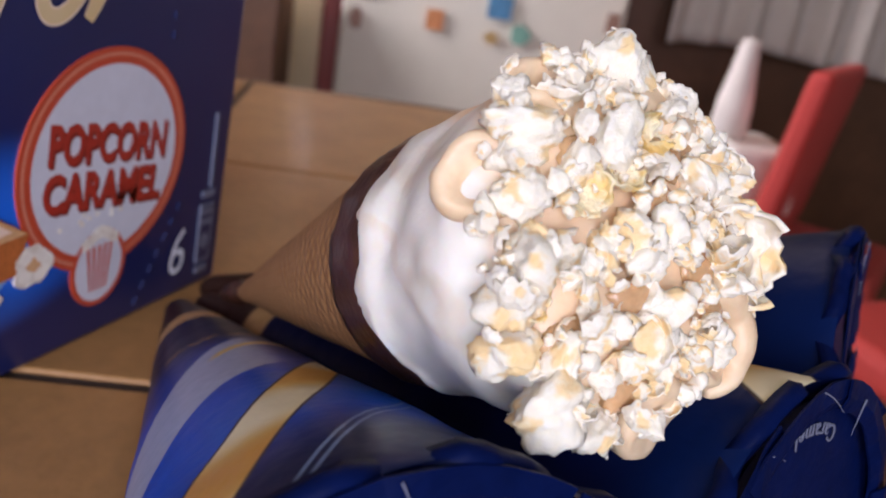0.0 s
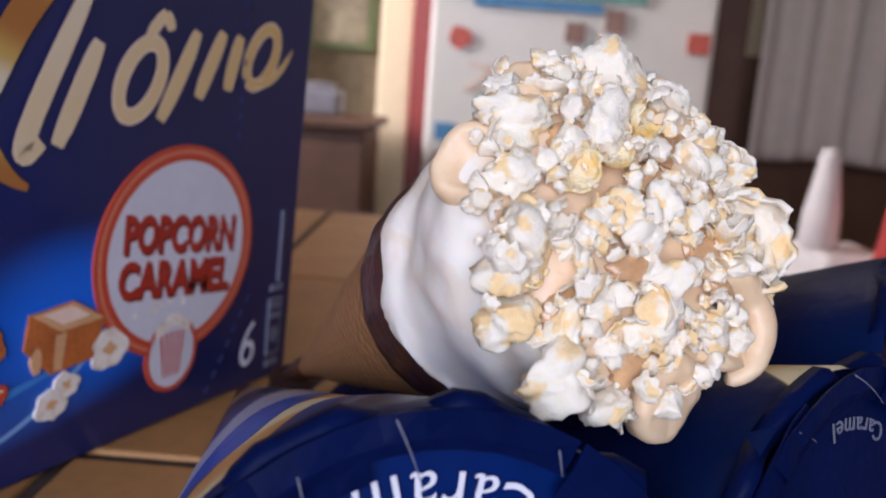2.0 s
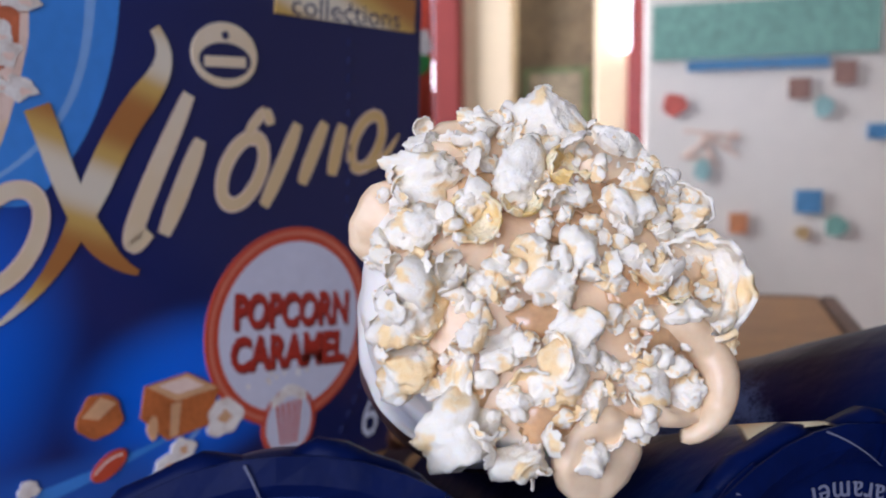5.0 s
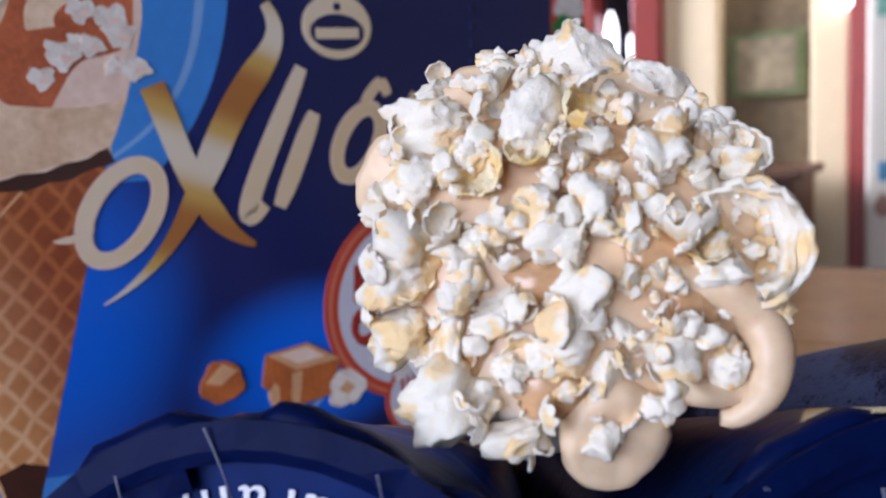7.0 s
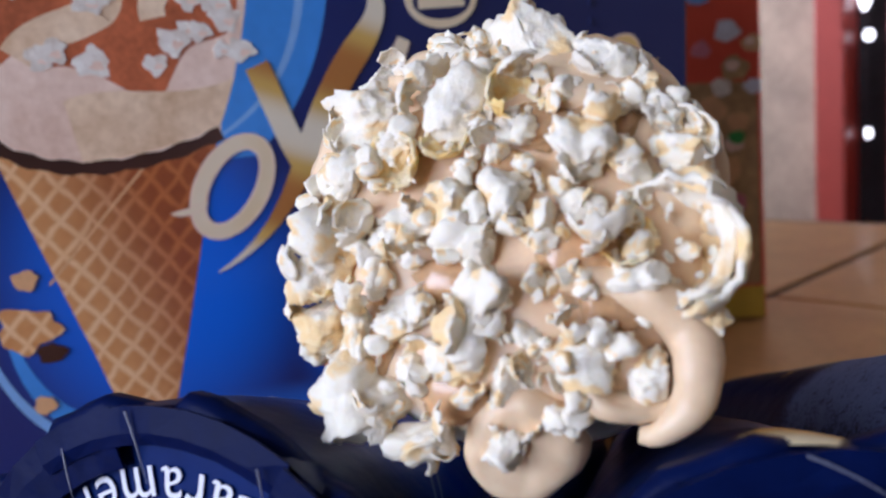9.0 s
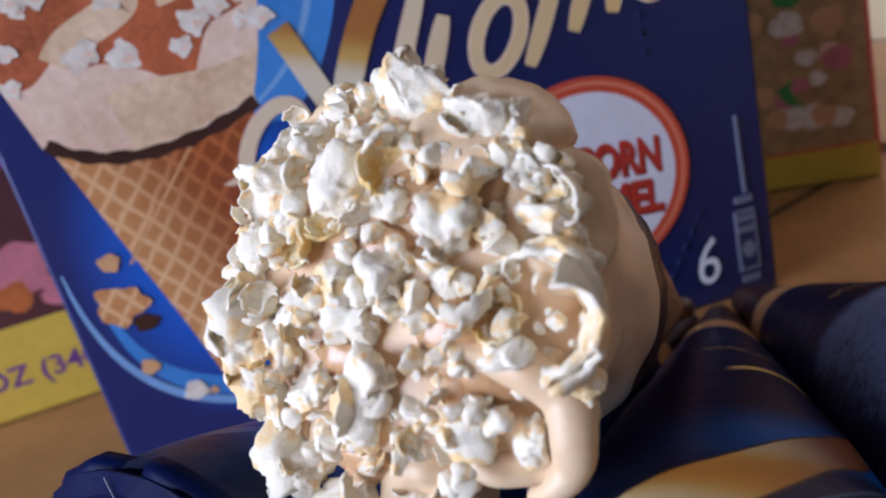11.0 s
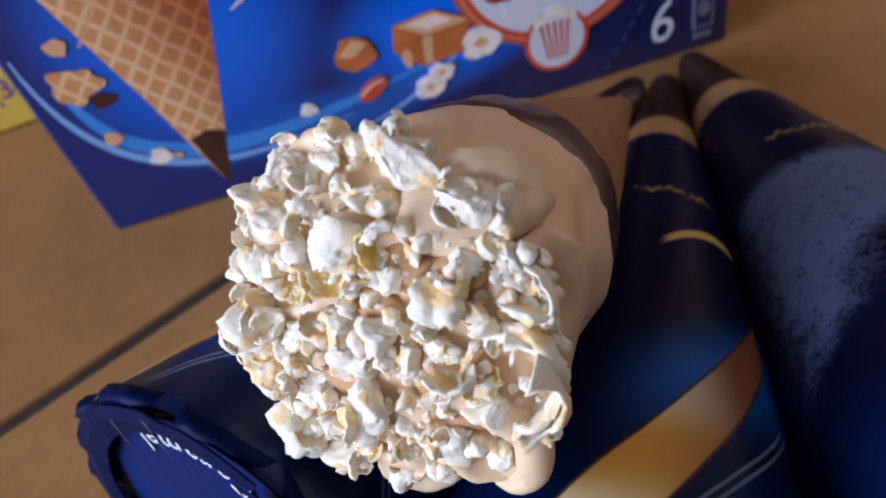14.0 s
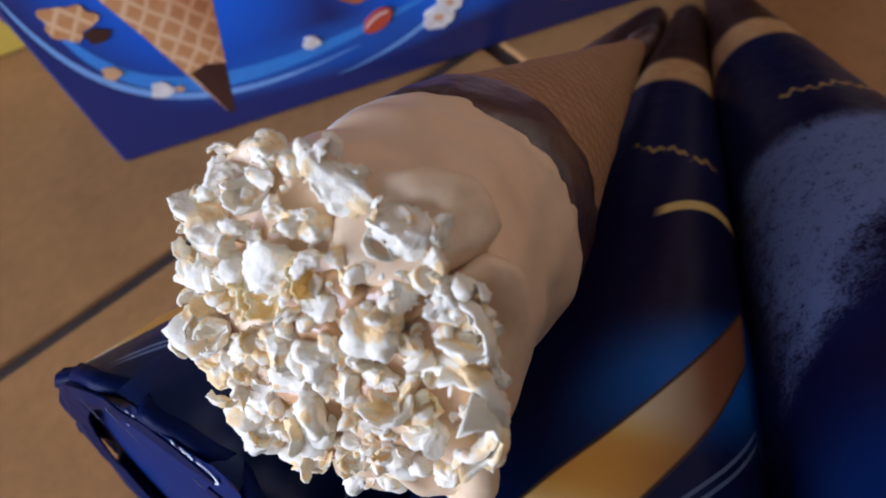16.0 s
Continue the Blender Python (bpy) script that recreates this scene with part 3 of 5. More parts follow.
# unseen side walls, darkened against the cream one to hold back fill
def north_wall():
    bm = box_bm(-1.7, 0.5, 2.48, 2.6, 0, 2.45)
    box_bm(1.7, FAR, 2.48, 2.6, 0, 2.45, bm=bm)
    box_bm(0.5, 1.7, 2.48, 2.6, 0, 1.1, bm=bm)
    return solid("wall_north", bm, unseen_wall_mat, ROOM.copy(), "unseen side wall toned down to cut bounce, with a lamp opening", "wall", kind="structure")


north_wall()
room_box("wall_south", -1.7, FAR, 2.48, 2.6, 0, 2.45, unseen_wall_mat, "unseen side wall toned down to cut bounce", "wall", "structure")


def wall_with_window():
    """The unseen wall behind the camera, toned down, with the opening that lets the daylight in."""
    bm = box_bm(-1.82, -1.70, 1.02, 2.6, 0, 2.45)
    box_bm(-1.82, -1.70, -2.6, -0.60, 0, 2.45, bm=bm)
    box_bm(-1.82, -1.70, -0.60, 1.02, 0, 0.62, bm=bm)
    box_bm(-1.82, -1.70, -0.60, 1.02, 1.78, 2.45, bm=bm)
    return solid("wall_west", bm, unseen_wall_mat, ROOM.copy(), "unseen wall toned down to cut bounce, with a wide window opening", "wall", kind="structure")


wall_with_window()

# cream pilasters and red posts of the far wall
for q0, q1, depth in ((-0.625, -0.485, 0.10), (-0.272, -0.185, 0.10)):
    room_box("pilaster", FAR - depth, FAR + 0.02, q0, q1, 0, 2.45, wall_mat, "cream plastered pillar of the far wall", "pillar", "structure", 0.008)
for q0, q1 in ((-0.185, -0.137), (-0.70, -0.625), (-0.875, -0.80)):
    room_box("door_post", FAR - 0.13, FAR + 0.02, q0, q1, 0, 2.45, red_paint, "red painted wooden post of a door frame", "post", "structure", 0.006)
room_box("dark_panel", FAR - 0.10, FAR + 0.02, 0.585, 0.665, 0, 2.45, wood_mat, "dark stained wooden panel beside the white fridge", "panel", "structure", 0.004)
room_box("dark_panel", FAR - 0.03, FAR + 0.02, 0.665, 2.4, 0, 0.98, wood_mat, "dark stained wooden panelling below the curtain", "panel", "structure", 0.004)
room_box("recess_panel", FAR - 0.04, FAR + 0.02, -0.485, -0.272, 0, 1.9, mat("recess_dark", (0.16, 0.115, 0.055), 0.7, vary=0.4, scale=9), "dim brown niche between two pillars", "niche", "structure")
room_box("recess_panel", FAR - 0.02, FAR + 0.02, -1.12, -0.875, 0, 1.9, mat("brown_drape", (0.30, 0.22, 0.15), 0.8, vary=0.35, scale=9), "brown curtained strip of the far wall", "niche", "structure")


def window_far():
    """A dark glazed door between red posts; bright outdoor light shows through two panes."""
    w = thing("window_1", ROOM.copy(), "dark glazed window between red posts with daylight behind", "window", kind="structure")
    part("window_frame", box_bm(FAR - 0.05, FAR + 0.01, 0.701, 0.799, 0.0, 2.1, 0.003), mat("dark_glass", (0.02, 0.02, 0.022), 0.12, vary=0.3, scale=7), w)
    glow = bpy.data.materials.new("daylight_pane")
    glow.use_nodes = True
    b = glow.node_tree.nodes["Principled BSDF"]
    b.inputs["Emission Color"].default_value, b.inputs["Emission Strength"].default_value = (1.0, 0.97, 0.9, 1), 5.0
    for q, z, dq, dz in ((0.780, 1.09, 0.018, 0.085), (0.725, 1.07, 0.009, 0.04), (0.770, 0.945, 0.012, 0.012), (0.772, 0.705, 0.007, 0.012)):
        bm = bmesh.new()
        bmesh.ops.create_uvsphere(bm, u_segments=16, v_segments=10, radius=1)
        bmesh.ops.scale(bm, vec=(0.004, dq, dz), verts=bm.verts)
        bmesh.ops.translate(bm, vec=(FAR - 0.055, q, z), verts=bm.verts)
        part("pane", bm, glow, w, "bright daylit pane", True)
    lamp = thing("wall_lamp", ROOM @ Matrix.Translation((FAR - 0.10, 0.200, 1.18)), "small lit wall lamp with a pale shade on a pillar", "lamp")
    bm = box_bm(-0.035, 0.0, -0.026, 0.026, -0.075, 0.09, 0.015, 3)
    part("shade", bm, glow, lamp, "glowing white glass shade", True)


window_far()


def fridge():
    """A white fridge door with rounded edges, a handle strip and a plinth."""
    f = thing("fridge", ROOM @ Matrix.Translation((FAR - 0.34, 0, 0)), "white fridge covered with magnets and children's drawings", "fridge")
    part("body", box_bm(0.02, 0.34, -0.515, 0.13, 0.05, 1.75, 0.012), white_mat, f)
    part("door", box_bm(-0.02, 0.016, -0.515, 0.13, 0.06, 1.75, 0.012, 3), white_mat, f, "white enamelled door")
    part("plinth", box_bm(0.03, 0.33, -0.50, 0.11, 0.0, 0.05), wood_mat, f)
    return f


fridge()
FRONT = FAR - 0.362


def magnet(q, z, w, h, material, label, seed=0, name="fridge_magnet", turn=0.0):
    """A small flat magnet or a drawing with an uneven edge, lying on the fridge door."""
    bm = bmesh.new()
    ring = blob2d(0, 0, w / 2, h / 2, seed, 0.12, 20) if seed else [(-w / 2, -h / 2), (w / 2, -h / 2), (w / 2, h / 2), (-w / 2, h / 2)]
    a = [bm.verts.new((0, -x, z_)) for x, z_ in ring]
    f = bm.faces.new(a)
    ex = bmesh.ops.extrude_face_region(bm, geom=[f])
    bmesh.ops.translate(bm, vec=(-0.005, 0, 0), verts=[v for v in ex["geom"] if isinstance(v, bmesh.types.BMVert)])
    m = ROOM @ Matrix.Translation((FRONT, -q, z)) @ Matrix.Rotation(radians(turn), 4, "X")
    return solid(name, bm, material, m, label, "magnet" if name == "fridge_magnet" else "drawing")


mag = {n: mat("magnet_" + n, c, 0.5, vary=0.3, scale=60) for n, c in dict(red=(0.50, 0.09, 0.05), orange=(0.50, 0.19, 0.06), blue=(0.06, 0.20, 0.34), green=(0.16, 0.33, 0.24), brown=(0.26, 0.14, 0.09), ochre=(0.42, 0.28, 0.10), teal=(0.25, 0.42, 0.36), sepia=(0.60, 0.42, 0.28)).items()}


# ---- the table: fired clay tiles in a dark bed on a wooden frame ----
PITCH, T0, S0 = 0.2265, 0.471, 0.002
TABLE = Matrix(((P_AX.x, -Q_AX.x, 0, 0), (P_AX.y, -Q_AX.y, 0, 0), (0, 0, 1, 0.75), (0, 0, 0, 1)))


def table():
    t = thing("tiled_table", TABLE.copy(), "wooden table topped with large brown clay tiles", "table")
    p0, p1, q0, q1 = T0 - 5 * PITCH, T0, S0 - 5 * PITCH, S0 + PITCH
    part("grout", box_bm(p0, p1, -q1, -q0, -0.018, -0.0016), grout_mat, t, "dark recessed joints")
    part("tabletop", box_bm(p0 - 0.012, p1 + 0.012, -q1 - 0.012, -q0 + 0.012, -0.045, -0.0181, 0.004), wood_mat, t)
    for a, b, c, d in ((p0 - 0.012, p1 + 0.012, -q1 - 0.012, -q1 - 0.001), (p0 - 0.012, p1 + 0.012, -q0 + 0.001, -q0 + 0.012), (p0 - 0.012, p0 - 0.001, -q1, -q0), (p1 + 0.001, p1 + 0.012, -q1, -q0)):
        part("edge_strip", box_bm(a, b, c, d, -0.018, -0.001, 0.002), wood_mat, t)
    for p in (p0 + 0.06, p1 - 0.06):
        for q in (-q1 + 0.06, -q0 - 0.06):
            part("leg", box_bm(p - 0.035, p + 0.035, q - 0.035, q + 0.035, -0.75, -0.045, 0.005), wood_mat, t)
    tile = mesh_of("tile", box_bm(-PITCH / 2 + 0.0022, PITCH / 2 - 0.0022, -PITCH / 2 + 0.0022, PITCH / 2 - 0.0022, -0.010, 0.0, 0.0012, 2), tile_mat)
    for i in range(5):
        for j in range(6):
            ob = new("tile", tile)
            ob.parent = t
            ob.location = (T0 - (i + 0.5) * PITCH, -(S0 + (j - 4.5) * PITCH), -0.0004 * ((i * 7 + j * 3) % 2))
    return t


table()


# ---- the carton ----
LEAN_BOX = math.tan(radians(3.0))


def carton():
    c = thing("ice_cream_carton", Matrix.Translation((0, 0, 0.75)), "dark blue ice cream carton with gold and red print", "carton")
    x0, x1, top, deep = -0.1080, 0.1066, 0.178, 0.066
    bm = box_bm(x0, x1, 0, deep, 0.0002, top, 0.0012, 2)
    for v in bm.verts:
        v.co.y -= LEAN_BOX * v.co.z
    part("carton_body", bm, carton_mat, c)
    f = Panel(c, LEAN_BOX)

    # blue field and thin light arcs behind the printed cone
    field = bez((-0.0300, 0.0960), (-0.0100, 0.1120), (-0.0030, 0.1380), (-0.0050, 0.1720)) + [(-0.060, 0.1720), (-0.060, 0.096)]
    f.shape("print_field", field, ink_sky, "bright blue printed field")
    f.strip("print_arc", bez((-0.0430, 0.1000), (-0.0180, 0.1120), (-0.0110, 0.1300), (-0.0130, 0.1700)), lambda t: 0.0022 * (0.4 + t), ink_glow)
    f.strip("print_arc", bez((-0.1050, 0.0700), (-0.1040, 0.0200), (-0.0700, 0.0080), (-0.0200, 0.0180)), lambda t: 0.0028 * math.sin(math.pi * (0.08 + 0.9 * t)), ink_glow)
    f.strip("print_arc", bez((-0.0980, 0.0620), (-0.0960, 0.0200), (-0.0650, 0.0110), (0.0100, 0.0290)), lambda t: 0.0060 * math.sin(math.pi * (0.05 + 0.9 * t)), ink_sky)
    f.strip("print_arc", bez((-0.0300, 0.0090), (0.0000, 0.0130), (0.0150, 0.0250), (0.0260, 0.0400)), lambda t: 0.0016 * math.sin(math.pi * (0.05 + 0.9 * t)), ink_glow)

    # the printed cone
    cone = [(-0.0950, 0.1060), (-0.0385, 0.1060), (-0.0455, 0.0800), (-0.0535, 0.0500), (-0.0655, 0.0075), (-0.0672, 0.0070), (-0.0770, 0.0450), (-0.0860, 0.0750)]
    f.shape("printed_cone", cone, print_waffle, "printed waffle cone picture")
    f.shape("printed_cone_tip", [(-0.0712, 0.0270), (-0.0655, 0.0290), (-0.0600, 0.0268), (-0.0655, 0.0075), (-0.0672, 0.0070)], ink_choc)
    f.strip("print_arc", bez((-0.0860, 0.0680), (-0.0760, 0.0780), (-0.0600, 0.0960), (-0.0420, 0.1120)), lambda t: 0.0007, ink_toffee)
    cream = [(-0.0962, 0.1050)] + bez((-0.0950, 0.1058), (-0.0820, 0.0935), (-0.0580, 0.0950), (-0.0385, 0.1030)) + bez((-0.0385, 0.1050), (-0.035, 0.112), (-0.031, 0.124), (-0.0285, 0.136)) + [(-0.0262, 0.1765), (-0.1040, 0.1765), (-0.1020, 0.128)]
    f.shape("printed_ice_cream", cream, ink_cream, "printed beige ice cream")
    f.strip("printed_chocolate_edge", bez((-0.0950, 0.1058), (-0.0820, 0.0935), (-0.0580, 0.0950), (-0.0385, 0.1030)), lambda t: 0.0034 + 0.0008 * math.sin(40 * t), ink_choc)
    sauce = [(-0.1030, 0.1760), (-0.1025, 0.1290)] + bez((-0.1025, 0.1290), (-0.096, 0.114), (-0.090, 0.124), (-0.084, 0.127)) + bez((-0.080, 0.122), (-0.064, 0.126), (-0.056, 0.104), (-0.050, 0.117)) + bez((-0.047, 0.122), (-0.042, 0.130), (-0.036, 0.124), (-0.031, 0.132)) + [(-0.0275, 0.1760)]
    f.shape("printed_sauce", sauce, ink_sauce, "printed caramel sauce")
    f.strip("printed_swirl", bez((-0.0800, 0.1700), (-0.0700, 0.1560), (-0.0560, 0.1520), (-0.0640, 0.1360)) + bez((-0.0640, 0.1360), (-0.0720, 0.1310), (-0.0800, 0.1320), (-0.0850, 0.1250)), lambda t: 0.0085, ink_swirl)
    f.strip("printed_swirl_shine", bez((-0.0815, 0.1700), (-0.0715, 0.1560), (-0.0575, 0.1520), (-0.0655, 0.1360)), lambda t: 0.0022, ink_corn)
    f.strip("printed_swirl", bez((-0.0520, 0.1700), (-0.0380, 0.1600), (-0.0370, 0.1500), (-0.0460, 0.1430)) + bez((-0.0460, 0.1430), (-0.0500, 0.1400), (-0.0530, 0.1380), (-0.0520, 0.1330)), lambda t: 0.0065, ink_swirl)
    f.shape("printed_caramel_layer", [(-0.0760, 0.1140)] + bez((-0.0760, 0.1140), (-0.064, 0.1190), (-0.050, 0.1110), (-0.0335, 0.1170)) + bez((-0.0385, 0.1050), (-0.052, 0.0998), (-0.062, 0.0985), (-0.0735, 0.0985)), ink_swirl, "printed caramel ice cream layer")
    rnd = random.Random(5)
    for i in range(46):
        a, b = rnd.random(), rnd.random()
        z = 0.1215 + 0.052 * a
        x = -0.101 + 0.071 * b
        r = rnd.uniform(0.0020, 0.0038)
        f.shape("printed_popcorn", blob2d(x, z, r * 1.15, r, 40 + i, 0.26, 22), ink_popcorn)
        f.shape("printed_popcorn_shade", blob2d(x + 0.3 * r, z - 0.25 * r, r * 0.45, r * 0.30, 140 + i, 0.3, 14), ink_cream)
        f.shape("printed_popcorn_shine", blob2d(x - 0.3 * r, z + 0.3 * r, r * 0.40, r * 0.34, 240 + i, 0.3, 14), ink_corn)

    # crumbs flying round the printed cone
    f.shape("printed_wafer_piece", blob2d(-0.0928, 0.0570, 0.0072, 0.0058, 3, 0.22, 34), print_waffle, "printed broken wafer piece")
    f.shape("printed_chocolate_piece", blob2d(-0.0880, 0.0500, 0.0036, 0.0026, 4, 0.14), ink_choc)
    for i, (x, z, r) in enumerate(((-0.0917, 0.0362, 0.0027), (-0.0818, 0.0246, 0.0035), (-0.0915, 0.0700, 0.0030), (-0.0766, 0.0230, 0.0012), (-0.0335, 0.0245, 0.0027))):
        f.shape("printed_crumb", blob2d(x, z, r, r * 0.9, 60 + i, 0.15), ink_popcorn if i in (1, 4) else ink_toffee)

    # gold crossed ribbons and slanted strokes where the wordmark is
    f.strip("gold_ribbon", bez((-0.0275, 0.1198), (-0.0220, 0.1060), (-0.0180, 0.0830), (-0.0025, 0.0765)), lambda t: 0.0066 * (1 - 0.75 * max(0, (t - 0.72) / 0.28)), gold_mat, "printed gold ribbon")
    f.strip("gold_ribbon", bez((-0.0435, 0.0655), (-0.0200, 0.0760), (-0.0160, 0.1000), (-0.0040, 0.1170)) + bez((-0.0040, 0.1170), (0.0030, 0.1270), (0.0105, 0.1320), (0.0038, 0.1412))[1:], lambda t: 0.0080 * min(1, 0.06 + 2.6 * t) * (1 - 0.62 * max(0, (t - 0.6) / 0.4)), gold_mat, "printed gold ribbon")
    edge = ink_cream

    def stroke(p0, p1, p2, p3, w, taper=0.35):
        for width, m in ((w + 0.0006, edge), (w, letter_gold)):
            f.strip("gold_stroke", bez(p0, p1, p2, p3), lambda t, width=width: width * (1 - taper * abs(2 * t - 1) ** 3), m)

    def loop(cx, cz, rx, rz, w, tilt, a=0.0, b=1.0):
        f.ring("gold_loop", cx, cz, rx + 0.0005, rz + 0.0005, w + 0.001, edge, "", tilt, a, b)
        f.ring("gold_loop", cx, cz, rx, rz, w, letter_gold, "", tilt, a, b)

    loop(-0.0372, 0.0884, 0.0150, 0.0094, 0.0036, 56)
    stroke((-0.0540, 0.0828), (-0.0500, 0.0824), (-0.0470, 0.0832), (-0.0440, 0.0850), 0.0014, 0.9)
    stroke((0.0138, 0.1245), (0.0060, 0.1080), (-0.0130, 0.0740), (0.0010, 0.0874), 0.0052)
    stroke((0.0172, 0.1120), (0.0140, 0.1050), (0.0090, 0.0940), (0.0052, 0.0862), 0.0050)
    loop(0.0312, 0.1030, 0.0126, 0.0078, 0.0037, 60)
    stroke((0.0330, 0.1140), (0.0350, 0.1165), (0.0370, 0.1190), (0.0392, 0.1210), 0.0030)
    stroke((0.0392, 0.1210), (0.0400, 0.1195), (0.0408, 0.1180), (0.0414, 0.1165), 0.0030)
    stroke((0.0514, 0.1170), (0.0480, 0.1090), (0.0430, 0.1000), (0.0384, 0.0922), 0.0046)
    stroke((0.0622, 0.1176), (0.0590, 0.1110), (0.0555, 0.1045), (0.0528, 0.0984), 0.0046)
    stroke((0.0698, 0.1170), (0.0680, 0.1120), (0.0662, 0.1060), (0.0650, 0.1008), 0.0046)
    loop(0.0805, 0.1115, 0.0114, 0.0072, 0.0034, 58)
    stroke((0.0740, 0.1060), (0.0800, 0.0990), (0.0900, 0.1060), (0.0955, 0.1145), 0.0022, 0.9)

    # maker's oval, drawn as plain rings and a bar
    f.shape("gold_oval", ellipse(0.0256, 0.1358, 0.0108, 0.0090), letter_gold, "plain gold printed oval")
    f.shape("navy_oval", ellipse(0.0256, 0.1342, 0.0086, 0.0050), ink_navy)
    f.shape("gold_bar", [(0.0186, 0.1322), (0.0324, 0.1326), (0.0324, 0.1356), (0.0186, 0.1352)], letter_gold)
    f.shape("gold_dot", ellipse(0.0256, 0.1412, 0.0012, 0.0012, 12), ink_navy)
    f.shape("gold_banner", [(0.0430, 0.1492), (0.1020, 0.1488), (0.1025, 0.1600), (0.0430, 0.1600)], gold_mat, "gold printed banner")
    f.text("banner_text", "collections", 0.0720, 0.1525, 0.046, 0.0062, ink_navy)

    # the round flavour badge
    f.shape("badge_ring", ellipse(0.0495, 0.0533, 0.0320, 0.0318, 72), ink_orange, "orange-red printed badge ring")
    f.ring("badge_line", 0.0495, 0.0533, 0.0306, 0.0304, 0.0010, mat("badge_highlight", (0.66, 0.22, 0.13), 0.3))
    f.shape("badge_face", ellipse(0.0495, 0.0533, 0.0275, 0.0273, 72), ink_pale, "pale printed badge face")
    for word, x, z, w, h in (("POPCORN", 0.0500, 0.0590, 0.0452, 0.0112), ("CARAMEL", 0.0488, 0.0460, 0.0458, 0.0110)):
        for k in range(3):
            f.text("flavour_text_shadow", word, x + 0.0007 - 0.0002 * k, z - 0.0010 + 0.0003 * k, w, h, ink_red_deep, turn=-6.0, shear=-0.05, swell=0.0009)
        f.text("flavour_text", word, x, z, w, h, ink_red, "red flavour lettering", turn=-6.0, shear=-0.05, swell=0.0007)
    f.shape("small_badge_ring", ellipse(0.0479, 0.0220, 0.0106, 0.0119), ink_orange, "small orange-red printed badge")
    f.shape("small_badge_face", ellipse(0.0479, 0.0220, 0.0091, 0.0104), ink_pale)
    f.shape("tub", [(0.0424, 0.0290), (0.0534, 0.0290), (0.0514, 0.0150), (0.0444, 0.0150)], ink_pale)
    for i in range(5):
        x = 0.0426 + i * 0.00225
        xb = 0.0445 + i * 0.00145
        f.shape("tub_stripe", [(x, 0.0290), (x + 0.0012, 0.0290), (xb + 0.0008, 0.0150), (xb, 0.0150)], ink_orange)
    for i in range(12):
        f.shape("printed_popcorn", blob2d(0.0424 + 0.0010 * i, 0.0300 + 0.0035 * math.sin(math.pi * i / 11) * rnd.uniform(0.5, 1), 0.0018, 0.0017, 90 + i, 0.2, 14), ink_popcorn)
    for i in range(9):
        f.shape("printed_crumb", blob2d(rnd.uniform(0.032, 0.062), rnd.uniform(0.034, 0.040), 0.0008, 0.0007, 120 + i, 0.2, 10), ink_popcorn)

    # caramel cube, almonds and popcorn below the badge
    f.shape("printed_caramel", [(-0.0014, 0.0446), (0.0118, 0.0459), (0.0221, 0.0395), (0.0182, 0.0287), (0.0050, 0.0274), (-0.0030, 0.0357)], ink_caramel, "printed caramel cube")
    f.shape("printed_caramel_top", [(-0.0010, 0.0444), (0.0117, 0.0456), (0.0216, 0.0394), (0.0078, 0.0384)], ink_toffee)
    f.shape("printed_caramel_shine", [(0.0022, 0.0440), (0.0112, 0.0448), (0.0170, 0.0410), (0.0085, 0.0403)], ink_cream)
    f.shape("printed_caramel_side", [(0.0062, 0.0378), (0.0096, 0.0380), (0.0082, 0.0282), (0.0056, 0.0280)], ink_toffee)
    f.shape("printed_caramel_drip", blob2d(0.0006, 0.0322, 0.0016, 0.0036, 6, 0.1, 14), ink_toffee)
    for x, z, r, seed in ((0.0238, 0.0297, 0.0062, 7), (0.0098, 0.0232, 0.0040, 8), (0.0052, 0.0190, 0.0046, 9)):
        f.shape("printed_popcorn", blob2d(x, z, r, r * 0.92, seed, 0.16), ink_popcorn)
        f.shape("printed_popcorn_heart", blob2d(x + 0.0004, z + 0.0003, r * 0.40, r * 0.34, seed + 20, 0.22, 14), ink_toffee)
        for q in range(4):
            a = 1.57 * q + seed
            f.shape("printed_popcorn", blob2d(x + 0.62 * r * math.cos(a), z + 0.58 * r * math.sin(a), r * 0.34, r * 0.30, seed + 30 + q, 0.15, 14), ink_corn)
    f.shape("printed_almond", blob2d(-0.0145, 0.0392, 0.0062, 0.0060, 12, 0.10), ink_caramel)
    f.shape("printed_almond_side", [(-0.0196, 0.0400), (-0.0142, 0.0446), (-0.0098, 0.0420), (-0.0150, 0.0384)], ink_toffee)
    f.shape("printed_almond", ellipse(-0.0123, 0.0250, 0.0056, 0.0029, 28, 32), ink_orange)
    f.strip("printed_shine", bez((-0.0165, 0.0236), (-0.0140, 0.0262), (-0.0115, 0.0276), (-0.0085, 0.0272)), lambda t: 0.0007, ink_cream)

    # count and small print
    f.text("count_text", "6", 0.0836, 0.0163, 0.0076, 0.0160, ink_white, "white printed count", shear=0.10)
    f.shape("small_print", [(0.0978, 0.0358), (0.0988, 0.0358), (0.0984, 0.0610), (0.0974, 0.0610)], ink_faint)
    f.shape("seal", [(0.0940, 0.0090), (0.1010, 0.0092), (0.1008, 0.0300), (0.0938, 0.0300)], ink_faint, "pale printed seal")
    f.shape("seal_face", [(0.0948, 0.0100), (0.1002, 0.0102), (0.1000, 0.0290), (0.0946, 0.0290)], ink_navy)
    f.shape("seal_mark", ellipse(0.0974, 0.0165, 0.0022, 0.0030, 20), ink_faint)
